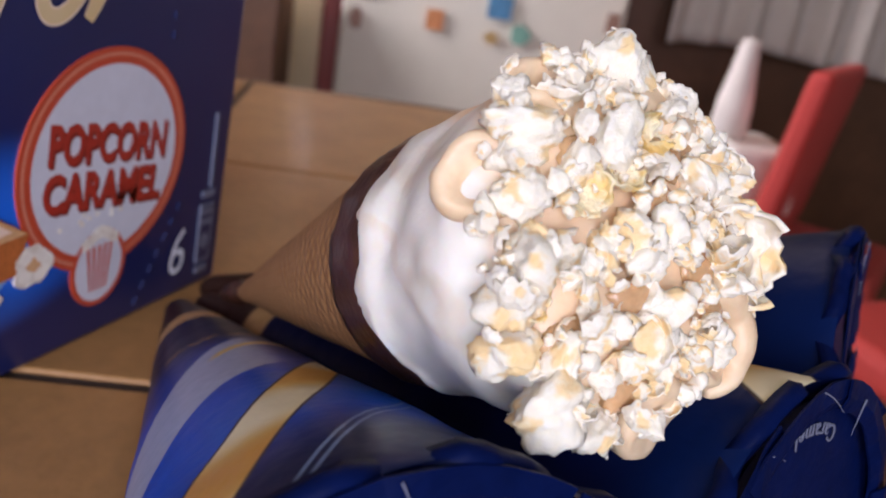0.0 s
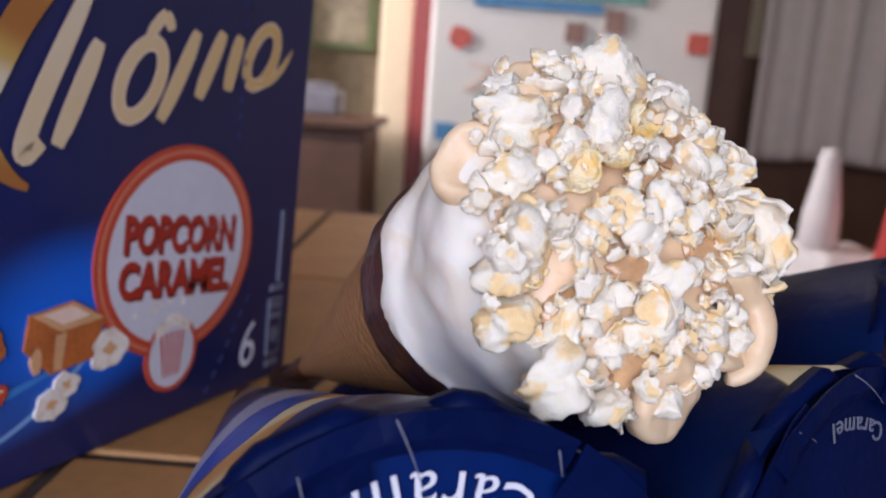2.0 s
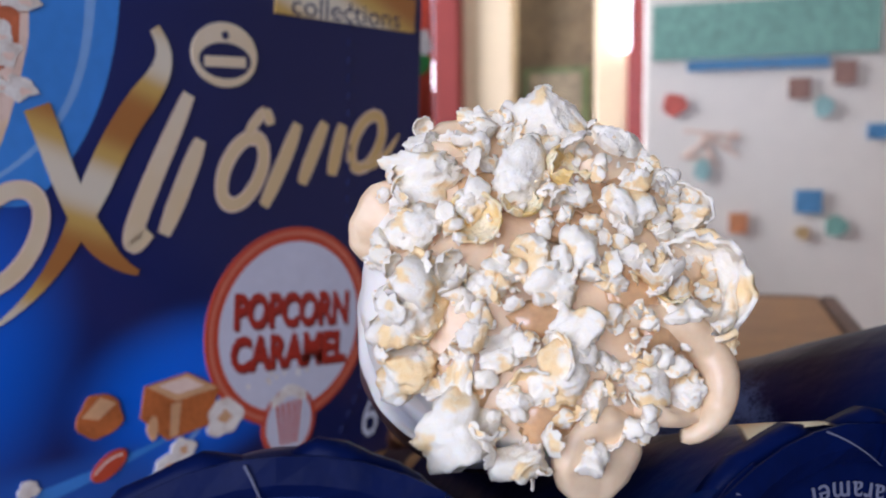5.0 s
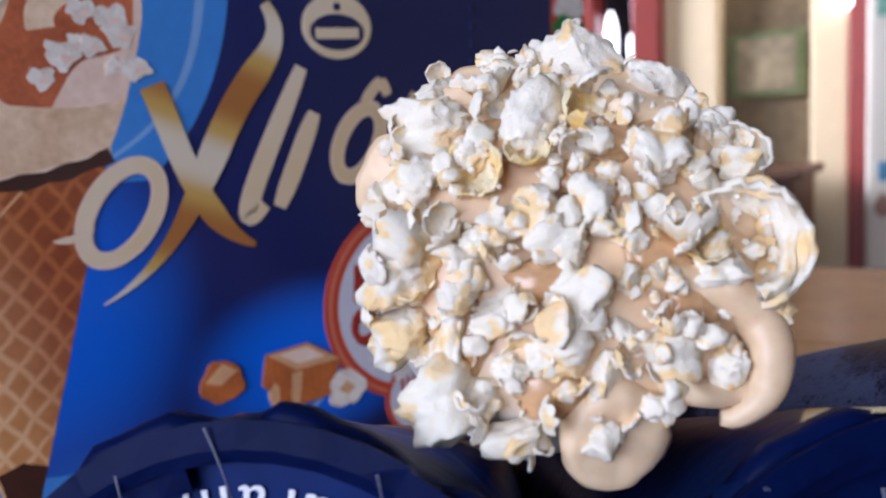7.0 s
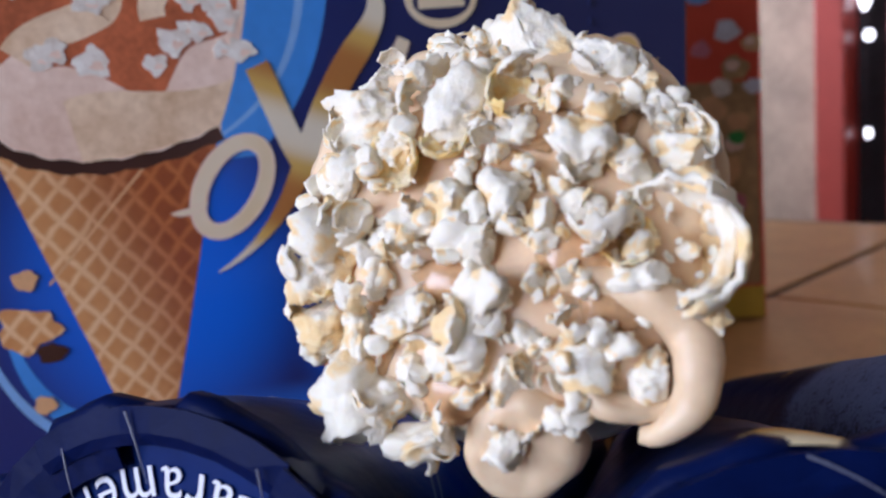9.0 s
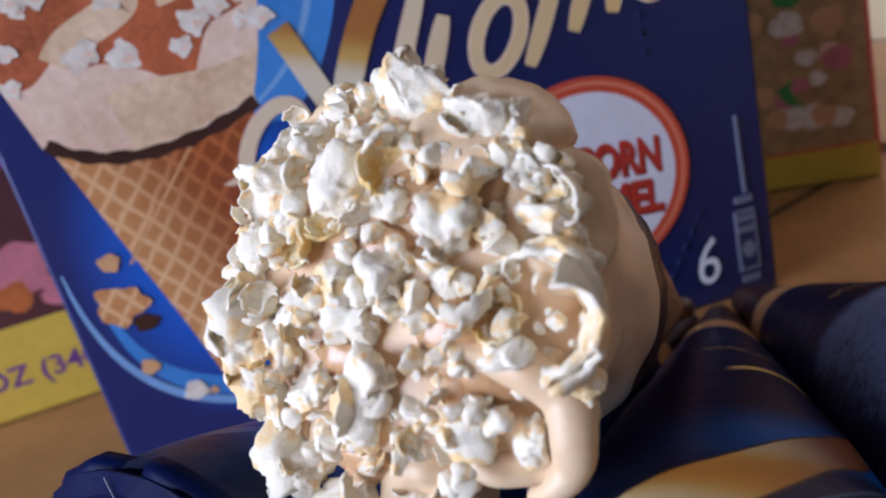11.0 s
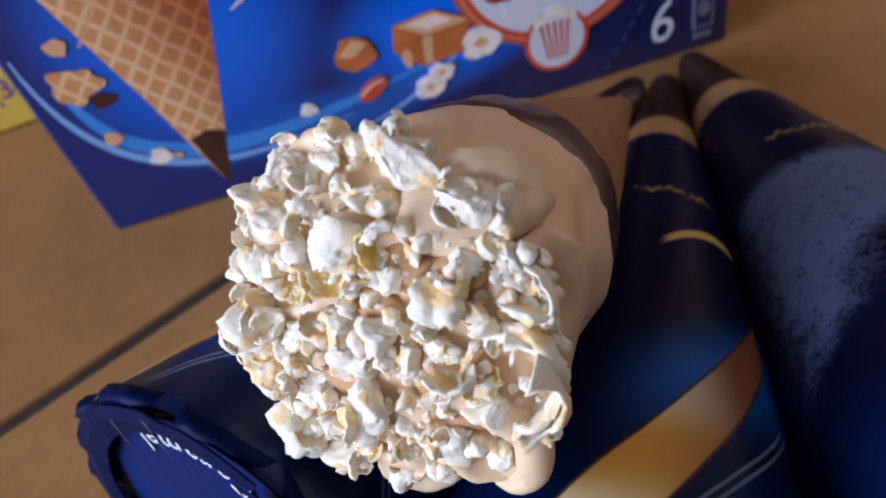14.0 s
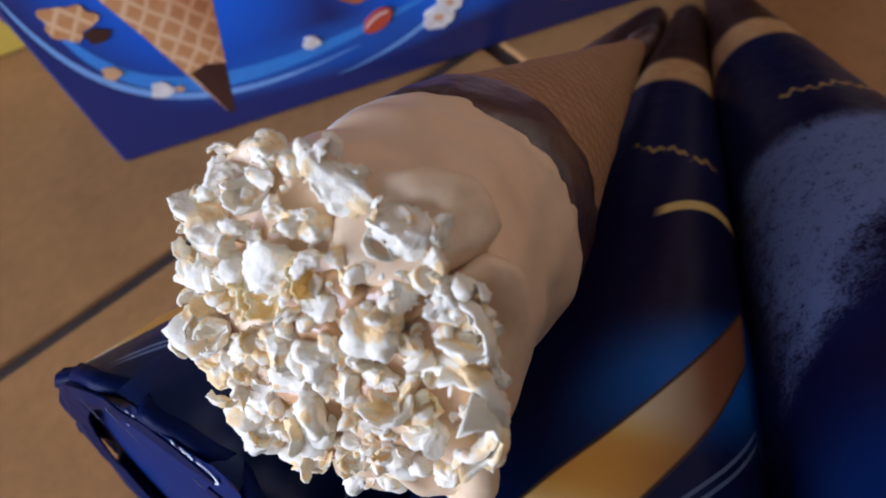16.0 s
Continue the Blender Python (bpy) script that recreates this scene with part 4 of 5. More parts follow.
    for z in (0.0225, 0.0262, 0.0050, 0.0325):
        f.shape("seal_bar", [(0.0945, z), (0.1004, z), (0.1004, z + 0.0022), (0.0945, z + 0.0022)], ink_faint)
    # perforated opening line
    for i in range(16):
        z = 0.086 + i * 0.0056
        f.shape("perforation", [(0.0722, z), (0.0728, z), (0.0728, z + 0.0022), (0.0722, z + 0.0022)], ink_perf)
    for i in range(7):
        a = i / 7
        f.shape("perforation", [(0.0640 + 0.020 * a, 0.004 + 0.032 * a), (0.0645 + 0.020 * a, 0.004 + 0.032 * a), (0.0660 + 0.020 * a, 0.0062 + 0.032 * a), (0.0655 + 0.020 * a, 0.0062 + 0.032 * a)], ink_perf)
    return c


carton()


# ---- cereal boxes behind ----
def cereal_box(name, corner, heading, w, h, deep, body, label):
    """A tall carton; corner: the foot of its front face at local x = 0."""
    m = Matrix.Translation((*corner, 0.75)) @ Matrix.Rotation(radians(heading), 4, "Z")
    c = thing(name, m, label, "cereal box")
    part("carton_body", box_bm(0, w, 0, deep, 0.0002, h, 0.0015, 2), body, c)
    return c, Panel(c)


def cereal_boxes():
    red = mat("red_carton", (0.70, 0.09, 0.045), 0.35, vary=0.08, scale=20, coat=0.2)
    c, f = cereal_box("cereal_box", (0.020, 0.149), -25.0, 0.192, 0.30, 0.06, red, "red cereal box printed with cereal pieces and a yellow foot")
    f.shape("printed_bowl", [(0.002, 0.016), (0.190, 0.016), (0.190, 0.105), (0.002, 0.112)], ink_oat, "printed toasted cereal")
    rnd = random.Random(9)
    for i in range(170):
        x, z = rnd.uniform(0.008, 0.183), rnd.uniform(0.022, 0.104)
        r = rnd.uniform(0.0030, 0.0065)
        f.shape("printed_cereal", blob2d(x, z, r, r * rnd.uniform(0.8, 1), 200 + i, 0.15, 14), rnd.choice((ink_oat, ink_toffee, ink_toffee, ink_popcorn, ink_popcorn, ink_cream, ink_toffee, ink_popcorn, ink_pink, ink_green, ink_cream, ink_popcorn)))
    for i in range(34):
        x, z, r = rnd.uniform(0.008, 0.185), 0.118 + i * 0.0052, rnd.uniform(0.0050, 0.0080)
        if x > 0.155 and z < 0.158:
            continue
        f.shape("printed_marshmallow", blob2d(x, z, r, r * 0.9, 400 + i, 0.2, 18), rnd.choice((ink_green, ink_glow, ink_popcorn, ink_toffee, ink_popcorn)))
    for i, (x, z, r, ink) in enumerate(((0.167, 0.145, 0.0066, ink_glow), (0.183, 0.150, 0.0070, ink_green), (0.178, 0.127, 0.0052, ink_pale), (0.188, 0.121, 0.0040, ink_toffee), (0.181, 0.111, 0.0058, ink_oat), (0.167, 0.120, 0.0040, ink_pink), (0.188, 0.103, 0.0036, ink_pale))):
        f.shape("printed_marshmallow", blob2d(x, z, r, r * 0.9, 440 + i, 0.16, 20), ink)
        f.shape("printed_marshmallow_shine", blob2d(x - 0.2 * r, z + 0.25 * r, r * 0.5, r * 0.4, 470 + i, 0.2, 14), ink_cream if ink in (ink_toffee, ink_oat) else ink_white if ink is ink_pale else ink)
    f.shape("printed_foot", [(0.001, 0.001), (0.191, 0.001), (0.191, 0.015), (0.001, 0.015)], ink_yellow, "yellow printed foot band")
    dark = mat("maroon_carton", (0.09, 0.025, 0.03), 0.4, vary=0.3, scale=16, coat=0.2)
    c, f = cereal_box("cereal_box", (-0.288, 0.070), 5.5, 0.188, 0.29, 0.055, dark, "maroon and green cereal box with a yellow foot band")
    f.shape("printed_foot", [(0.001, 0.001), (0.187, 0.001), (0.187, 0.037), (0.001, 0.037)], ink_yellow, "yellow printed foot band")
    f.shape("printed_panel", [(0.001, 0.100), (0.187, 0.094), (0.187, 0.108), (0.001, 0.113)], ink_purple)
    f.shape("printed_panel", [(0.001, 0.113), (0.187, 0.108), (0.187, 0.160), (0.001, 0.160)], mat("lime_print", (0.30, 0.42, 0.10), 0.4, vary=0.2, scale=20), "lime green printed field")
    f.shape("printed_marshmallow", blob2d(0.140, 0.058, 0.016, 0.010, 31, 0.2), ink_pink)
    for i in range(14):
        f.shape("printed_cereal", blob2d(rnd.uniform(0.02, 0.18), rnd.uniform(0.045, 0.09), 0.007, 0.006, 500 + i, 0.2, 14), rnd.choice((ink_pink, dark, ink_caramel)))
    f.text("net_weight_text", "NET WT 12 OZ (340g)", 0.105, 0.016, 0.120, 0.0110, ink_purple, "purple net weight lettering", swell=0.0004)


cereal_boxes()


# ---- wrapped cones ----
def frame_at(tip, axis, up):
    z = Vector(axis).normalized()
    x = Vector(up).cross(z).normalized()
    y = z.cross(x)
    return Matrix.Translation(tip) @ Matrix((x, y, z)).transposed().to_4x4()


WIDE = {"C": 0.66, "a": 0.60, "r": 0.42, "m": 0.90, "e": 0.60, "l": 0.32}


def wrapped_cone(tip, heading, length, radius, rise, material, label, roll=0.0, seed=0, words="Caramel", start=0.0, ring=0.73, spread=0.270, size=0.0080):
    """A cone in a printed paper sleeve lying on the table: body, crimped lid rim, folded flaps, lid disc and lettering. heading: degrees."""
    h = radians(heading)
    lift = math.asin((radius - 0.004) / length) + radians(rise)
    axis = Vector((math.cos(h) * math.cos(lift), math.sin(h) * math.cos(lift), math.sin(lift)))
    # lettering is greyed on cones 2 and 3, painting in their shade
    ink = ink_white if seed == 1 else ink_faint
    c = thing("wrapped_cone", frame_at(tip, axis, (0, 0, 1)) @ Matrix.Rotation(radians(roll), 4, "Z"), label, "ice cream cone", "wrapped cones on the table")
    rnd = random.Random(seed)
    ph = [rnd.uniform(0, 6.28) for _ in range(4)]

    def dent(co, a, l, r):
        k = l / length
        d = 0.0012 * k * noise.noise(co * 45 + Vector((seed * 3.1, 0, 0))) + 0.0006 * math.sin(7 * a + ph[0] + 9 * k) * max(0, k - 0.75) * 4
        flat = 1 + d / max(r, 0.004)
        return Vector((co.x * flat, co.y * flat, co.z))

    prof = [(-0.002, 0.0006), (0.0, 0.0030)] + [(length * k, 0.004 + (radius - 0.004) * k) for k in (0.02, 0.06, 0.1, 0.15, 0.2, 0.25, 0.3, 0.35, 0.4, 0.45, 0.5, 0.55, 0.6, 0.65, 0.7, 0.75, 0.8, 0.84, 0.88, 0.92, 0.95, 0.98)] + [(length, radius), (length + 0.0012, radius * 0.99)]
    part("sleeve", lathe(prof, 72, dent), material, c, smooth=True)

    # crimped rim: an uneven folded lip
    def crimp(co, a, l, r):
        n_ = 0.0011 * math.sin(11 * a + ph[1]) + 0.0008 * math.sin(19 * a + ph[2]) + 0.0010 * noise.noise(Vector((math.cos(a) * 3, math.sin(a) * 3, seed)))
        k = 1 + n_ / r
        return Vector((co.x * k, co.y * k, l + 0.9 * n_))

    R, L = radius, length
    part("rim", lathe([(L - 0.0016, R * 0.970), (L - 0.0010, R * 1.024), (L + 0.0010, R * 1.026), (L + 0.0022, R * 0.995), (L + 0.0012, R * 0.93), (L - 0.0010, R * 0.86), (L - 0.0018, R * 0.70), (L - 0.0022, R * 0.40), (L - 0.0022, R * 0.02)], 72, crimp), paper_mat, c, "dark blue crimped paper rim", True)
    n = 7
    for i in range(n):
        a0 = 2 * math.pi * (i + rnd.uniform(-0.25, 0.25)) / n
        a1 = a0 + 2 * math.pi / n * rnd.uniform(0.9, 1.5)
        zi, zo = L + rnd.uniform(0.0012, 0.0026), L + 0.0024 + rnd.uniform(0, 0.0006)
        ri = R * rnd.uniform(0.80, 0.88)
        bm = bmesh.new()
        rows = []
        for k in range(9):
            a = a0 + (a1 - a0) * k / 8
            tilt = 0.0011 * (k / 8)
            rows.append([bm.verts.new((r * math.cos(a), r * math.sin(a), z + tilt + 0.0003 * rnd.uniform(-1, 1))) for r, z in ((R * 1.008, zo), (R * 0.92, (zo + zi) / 2 + 0.0005), (ri, zi))])
        for p_, q_ in zip(rows, rows[1:]):
            for k in range(2):
                bm.faces.new((p_[k], p_[k + 1], q_[k + 1], q_[k]))
        ex = bmesh.ops.extrude_face_region(bm, geom=bm.faces[:])
        bmesh.ops.translate(bm, vec=(0, 0, 0.0004), verts=[v for v in ex["geom"] if isinstance(v, bmesh.types.BMVert)])
        part("flap", bm, paper_mat, c)
    # thin pale strips painting the glossy highlights along the paper folds
    for i in range(3):
        a = radians(66) + i * radians(27) + rnd.uniform(-0.08, 0.08)
        r0, r1 = R * rnd.uniform(0.93, 1.0), R * rnd.uniform(0.74, 0.90)
        skew = rnd.uniform(-0.30, 0.10)
        pts = [(r * math.cos(a + skew * s), r * math.sin(a + skew * s), L + 0.0042 - 0.0002 * s) for s, r in ((k / 6, r0 + (r1 - r0) * k / 6) for k in range(7))]
        part("crease", tube(pts, lambda t: 0.00016 * (1 - 0.7 * t), 6), ink_faint, c, "pale strip painting the highlight on a paper fold")
    bm = bmesh.new()
    bmesh.ops.create_circle(bm, cap_ends=True, radius=R * 0.90, segments=64)
    bmesh.ops.translate(bm, vec=(0, 0, L + 0.0006), verts=bm.verts)
    # lids 2 and 3 get the darker paper in place of shade
    lid = part("lid", bm, lid_mat if seed == 1 else paper_mat, c, "blue paper lid with white lettering")

    bm = bmesh.new()
    for i, ch in enumerate(words):
        if ch == " ":
            continue
        a = radians(start) + sum(WIDE[q] for q in words[:i]) * spread + 0.5 * WIDE[ch] * spread
        g = text_bm(ch, size, 0.00008, 0.0)
        m = Matrix.Rotation(a, 4, "Z") @ Matrix.Translation((0, -R * ring, L + 0.0010))
        merge(bm, g, m)
    part("lettering", bm, ink, lid, "pale lettering round the lid")
    return c


# one sleeve design: a is coloured as lit, b and c as shaded
wrap_a = wrapper_material("sleeve_print_ribbon_lit", 0.25, False, 0.30, 1.7)
wrap_b = wrapper_material("sleeve_print_gold_shaded", 0.155, False, 0.20, 0.28, 0.80)
wrap_c = wrapper_material("sleeve_print_frost_shaded", 0.75, True, 0.22, 0.2)
wrapped_cone((0.069, -0.014, 0.7545), 225.0, 0.188, 0.0360, 0.3, wrap_a, "blue wrapped ice cream cone with a gold ribbon print", 0, 1, start=150)
wrapped_cone((0.0775, -0.017, 0.7545), 244.5, 0.190, 0.0350, 0.2, wrap_b, "blue wrapped cone lying under the unwrapped one, its shade painted dark", 0, 2, start=152, ring=0.74, spread=0.15, size=0.0044)
wrapped_cone((0.0885, -0.010, 0.7545), 263.0, 0.190, 0.0385, 0.4, wrap_c, "blue wrapped cone covered with pale frost, its shade painted dark", 0, 3, start=160, spread=0.15, size=0.0044)


# ---- the unwrapped cone ----
CONE = Matrix.Translation((0.0573, -0.0407, 0.7724)) @ Matrix(((0.81857, 0.26080, -0.51179), (-0.57441, 0.37166, -0.72933), (0.0, 0.89099, 0.45403))).to_4x4()


def popcorn_mesh(seed):
    """A burst kernel crushed into a chunk: a few soft puffs grown together, with flat torn sides and rough rims, about 2 across."""
    rnd = random.Random(seed)
    bm = bmesh.new()
    bmesh.ops.create_icosphere(bm, subdivisions=4, radius=1)
    puffs = [(Vector(), 0.50)]
    for _ in range(rnd.randint(4, 6)):
        ax = Vector((rnd.gauss(0, 1), rnd.gauss(0, 1), rnd.gauss(0, 0.7))).normalized()
        puffs.append((ax * rnd.uniform(0.34, 0.62), rnd.uniform(0.30, 0.48)))
    cuts = [(Vector((rnd.gauss(0, 1), rnd.gauss(0, 1), rnd.gauss(0, 1))).normalized(), rnd.uniform(0.28, 0.58)) for _ in range(6 + seed % 4)]
    off = Vector((seed * 7.3, seed * 1.7, 0))
    for v in bm.verts:
        d = v.co.normalized()
        total = 0.0
        for c, s in puffs:
            q = d.dot(c)
            disc = s * s - c.length_squared + q * q
            if disc > 0:
                total += (q + math.sqrt(disc)) ** 16
        v.co = d * total ** (1 / 16)
        for ax, lim in cuts:
            over = v.co.dot(ax) - lim - 0.07 * noise.noise(d * 4 + off)
            if over > 0:
                v.co -= ax * over * 0.95
        crease = max(0.0, 1 - 5 * abs(noise.noise(d * 1.6 + off)))
        v.co *= 1.0 - 0.10 * crease + 0.10 * noise.noise(d * 4 + off) + 0.075 * noise.noise(d * 9 + off) + 0.050 * noise.noise(d * 19 + off)
    far = sorted(v.co.length for v in bm.verts)[int(0.85 * len(bm.verts))]
    bmesh.ops.scale(bm, vec=(1 / far,) * 3, verts=bm.verts)
    return mesh_of("popcorn_piece", bm, popcorn_mat, True)


def chip_mesh(seed):
    """A small angular crumb with soft edges."""
    rnd = random.Random(seed)
    bm = bmesh.new()
    bmesh.ops.create_icosphere(bm, subdivisions=3, radius=1)
    off = Vector((seed * 3.3, 0, seed))
    cuts = [(Vector((rnd.gauss(0, 1), rnd.gauss(0, 1), rnd.gauss(0, 1))).normalized(), rnd.uniform(0.35, 0.75)) for _ in range(7)]
    for v in bm.verts:
        for ax, lim in cuts:
            over = v.co.dot(ax) - lim
            if over > 0:
                v.co -= ax * over * 0.85
        v.co *= 1 + 0.30 * noise.noise(v.co * 2.2 + off) + 0.12 * noise.noise(v.co * 6 + off)
    return mesh_of("popcorn_crumb", bm, popcorn_mat, True)


def shell_mesh(seed, open_by=1.35, material=None):
    """A curved husk: a cup with a torn edge and real thickness."""
    material = material or shell_mat
    bm = bmesh.new()
    rings, seg, off = 12, 36, Vector((seed * 2.1, 0, 4))
    inner, outer = [], []
    for shell, rad in ((inner, 0.90), (outer, 1.0)):
        for j in range(1, rings + 1):
            row = []
            for i in range(seg):
                a = 2 * math.pi * i / seg
                edge = open_by * (1 + 0.42 * noise.noise(Vector((math.cos(a) * 1.7, math.sin(a) * 1.7, 0)) + off) + 0.30 * noise.noise(Vector((math.cos(a) * 6, math.sin(a) * 6, 0)) + off))
                th = edge * j / rings
                d = Vector((math.sin(th) * math.cos(a), math.sin(th) * math.sin(a), -math.cos(th)))
                row.append(bm.verts.new(d * rad * (1 + 0.12 * noise.noise(d * 2.4 + off) + 0.05 * noise.noise(d * 7 + off))))
            shell.append(row)
    for shell in (inner, outer):
        c = bm.verts.new(sum((v.co for v in shell[0]), Vector()) / seg)
        for i in range(seg):
            bm.faces.new((c, shell[0][i], shell[0][(i + 1) % seg]))
        for p, q in zip(shell, shell[1:]):
            for i in range(seg):
                k = (i + 1) % seg
                bm.faces.new((p[i], p[k], q[k], q[i]))
    for i in range(seg):
        k = (i + 1) % seg
        bm.faces.new((inner[-1][i], inner[-1][k], outer[-1][k], outer[-1][i]))
    return mesh_of("popcorn_shell", bm, material, True)


def rim_mesh(seed):
    """The swollen edge of a large husk: a thick arc, open on one side, with lumps and torn ends."""
    off = Vector((seed, 2, 0))
    pts = []
    for i in range(29):
        a = radians(165 - 250 * i / 28)
        k = 1 + 0.10 * noise.noise(Vector((math.cos(a) * 2, math.sin(a) * 2, seed)))
        pts.append((k * math.cos(a), k * math.sin(a), 0.10 * math.sin(2 * a)))
    bm = tube(pts, lambda f: 0.05 + 0.09 * math.sin(math.pi * min(1, 0.12 + 0.80 * f)) ** 0.6, 22)
    for v in bm.verts:
        v.co.z *= 2.6
        v.co += 0.16 * noise.noise_vector(v.co * 2.6 + off) + 0.09 * noise.noise_vector(v.co * 7 + off) + 0.03 * noise.noise_vector(v.co * 18 + off)
    return mesh_of("popcorn_husk_rim", bm, popcorn_mat, True)


def dome(x, y):
    """Height of the ice cream's face over the cone's tip."""
    r = math.hypot(x, y) / 0.0255
    return 0.1558 - 0.0065 * min(r, 1.25) ** 2.5


def unwrapped_cone():
    c = thing("ice_cream_cone", CONE.copy(), "unwrapped popcorn caramel ice cream cone lying on the wrapped cones", "ice cream cone")

    def bake(co, a, l, r):
        k = 1 + 0.0005 * noise.noise(co * 160) / max(r, 0.003)
        return Vector((co.x * k, co.y * k, co.z))

    part("waffle_cone", lathe([(0.0, 0.0008)] + [(0.006 + 0.0051 * i, 0.0016 + 0.0200 * i / 20) for i in range(21)], 64, bake), waffle_mat, c, "crisp brown waffle cone", True)
    bm = lathe([(-0.010, 0.0004), (-0.007, 0.0016), (0.0, 0.0030), (0.008, 0.0036), (0.0105, 0.0022)], 20, bake)
    part("chocolate_tip", bm, choc_mat, c, "dark chocolate tip", True)

    def drip(co, a, l, r):
        n_ = noise.noise(Vector((math.cos(a) * 2.2, math.sin(a) * 2.2, 3)))
        ragged = 0.0030 * n_ + 0.0012 * noise.noise(Vector((math.cos(a) * 9, math.sin(a) * 9, 7)))
        f = (l - 0.1045) / 0.014
        k = 1 + 0.0005 * noise.noise(co * 300) / r
        return Vector((co.x * k, co.y * k, l + ragged * f))

    part("chocolate_band", lathe([(0.1046, 0.0200), (0.1050, 0.0215), (0.1075, 0.0220), (0.1110, 0.0224), (0.1140, 0.0227), (0.1170, 0.0229), (0.1190, 0.0220)], 96, drip), choc_mat, c, "dark chocolate rim of the wafer", True)

    def soft(co, a, l, r):
        k = (l - 0.109) / 0.045
        turn = (2 * a / (2 * math.pi) + 40 * l + 0.25 * noise.noise(co * 40)) % 1.0
        fold = turn / 0.8 if turn < 0.8 else (1 - turn) / 0.2
        spiral = 0.0017 * (fold * fold * (3 - 2 * fold) - 0.6) * max(0, min(1, k * 3)) * (1 if r > 0.012 else r / 0.012)
        if l < 0.119:
            jag = 0.5 * noise.noise(Vector((math.cos(a) * 2.6, math.sin(a) * 2.6, 1))) + 0.35 * noise.noise(Vector((math.cos(a) * 7, math.sin(a) * 7, 5))) + 0.2 * noise.noise(Vector((math.cos(a) * 17, math.sin(a) * 17, 9)))
            co = co + Vector((0, 0, 0.0075 * (jag + 0.60) * (0.119 - l) / 0.008))
        lump = 0.0013 * noise.noise(co * 52) * k + 0.0008 * noise.noise(co * 160)
        d = Vector((co.x, co.y, 0)).normalized() if r > 1e-5 else Vector()
        up = 0.0022 * noise.noise(co * 75 + Vector((4, 1, 0))) * (1 - min(1, r / 0.028)) * (1 if k > 0.7 else 0)
        return co + d * (spiral + lump) + Vector((0, 0, up)) 

    prof = [(0.1110, 0.0195), (0.1114, 0.0219), (0.1130, 0.0225), (0.1150, 0.0228), (0.1175, 0.0230), (0.1190, 0.0230), (0.121, 0.0230), (0.125, 0.0231), (0.129, 0.0234), (0.133, 0.0238), (0.137, 0.0242), (0.141, 0.0245), (0.1445, 0.0245), (0.1475, 0.0240), (0.1500, 0.0228), (0.1518, 0.0208), (0.1532, 0.0180), (0.1542, 0.0145), (0.1548, 0.0110), (0.1552, 0.0070), (0.1554, 0.0030), (0.1555, 0.0003)]
    prof = [(p[0] + (q[0] - p[0]) * f, p[1] + (q[1] - p[1]) * f) for p, q in zip(prof, prof[1:]) for f in (0, 1 / 3, 2 / 3)] + [prof[-1]]
    part("ice_cream", lathe(prof, 160, soft), ice_mat, c, "vanilla and caramel soft ice cream", True)

    # curled lobes of caramel ice cream round the face
    def lobe(x, y, z, w, h, thick, lean, spin, seed, hollow=0.5):
        rim = 0.46 - 0.8 * hollow
        out = math.atan2(y, x)
        bm = lathe([(-0.75, 0.02), (-0.72, 0.40), (-0.55, 0.70), (-0.25, 0.92), (0.08, 1.0), (0.32, 0.96), (0.46, 0.82), (0.48 - 0.10 * hollow, 0.66), (rim + 0.08, 0.48), (rim, 0.28), (rim - 0.02, 0.12), (rim - 0.02, 0.01)], 44)
        for v in bm.verts:
            v.co.x *= w / 2
            v.co.y *= h / 2
            v.co.z *= thick
            # the side towards the middle of the face sinks away, the outer lip curls up
            inward = -(v.co.x * math.cos(out - radians(spin)) + v.co.y * math.sin(out - radians(spin))) / (0.25 * (w + h))
            if v.co.z > -0.3 * thick:
                v.co.z -= thick * 0.85 * hollow * max(0, inward - 0.15)
            v.co += 0.0020 * noise.noise_vector(v.co * 90 + Vector((seed, 0, 0))) + 0.0004 * noise.noise_vector(v.co * 380)
        m = Matrix.Translation((x, y, z)) @ Matrix.Rotation(out, 4, "Z") @ Matrix.Rotation(radians(lean), 4, "Y") @ Matrix.Rotation(-out, 4, "Z") @ Matrix.Rotation(radians(spin), 4, "Z")
        bmesh.ops.transform(bm, matrix=m, verts=bm.verts)
        part("ice_cream_lobe", bm, lobe_mat, c, "smooth beige caramel ice cream curl", True)

    lobe(0.0148, -0.0145, 0.1495, 0.0165, 0.0165, 0.0085, 30, 20, 1, 0.85)
    lobe(0.0036, -0.0240, 0.1475, 0.0140, 0.0140, 0.0090, 40, 0, 2, 0.12)
    lobe(-0.0205, 0.0085, 0.1490, 0.0140, 0.0115, 0.0080, 44, 10, 3, 0.36)
    lobe(-0.0080, 0.0195, 0.1495, 0.0150, 0.0105, 0.0070, 40, -20, 4, 0.6)
    lobe(0.0120, 0.0175, 0.1480, 0.0200, 0.0130, 0.0085, 44, 30, 5, 0.05)
    lobe(0.0195, 0.0060, 0.1475, 0.0140, 0.0170, 0.0080, 46, 0, 6, 0.05)

    # the long curled lip on the lower lobe
    lip = bez((0.0070, -0.0082), (0.0140, -0.0072), (0.0215, -0.0100), (0.0220, -0.0160), 14) + bez((0.0220, -0.0160), (0.0220, -0.0205), (0.0195, -0.0245), (0.0155, -0.0235), 10)[1:]
    pts = [(px, py, 0.1545 - 0.0030 * min(1.8, k / 12) + 0.0004 * math.sin(k)) for k, (px, py) in enumerate(lip)]
    bm = tube(pts, lambda f: 0.0006 + 0.0021 * math.sin(math.pi * min(1, 0.08 + 0.9 * f)) ** 0.7, 18)
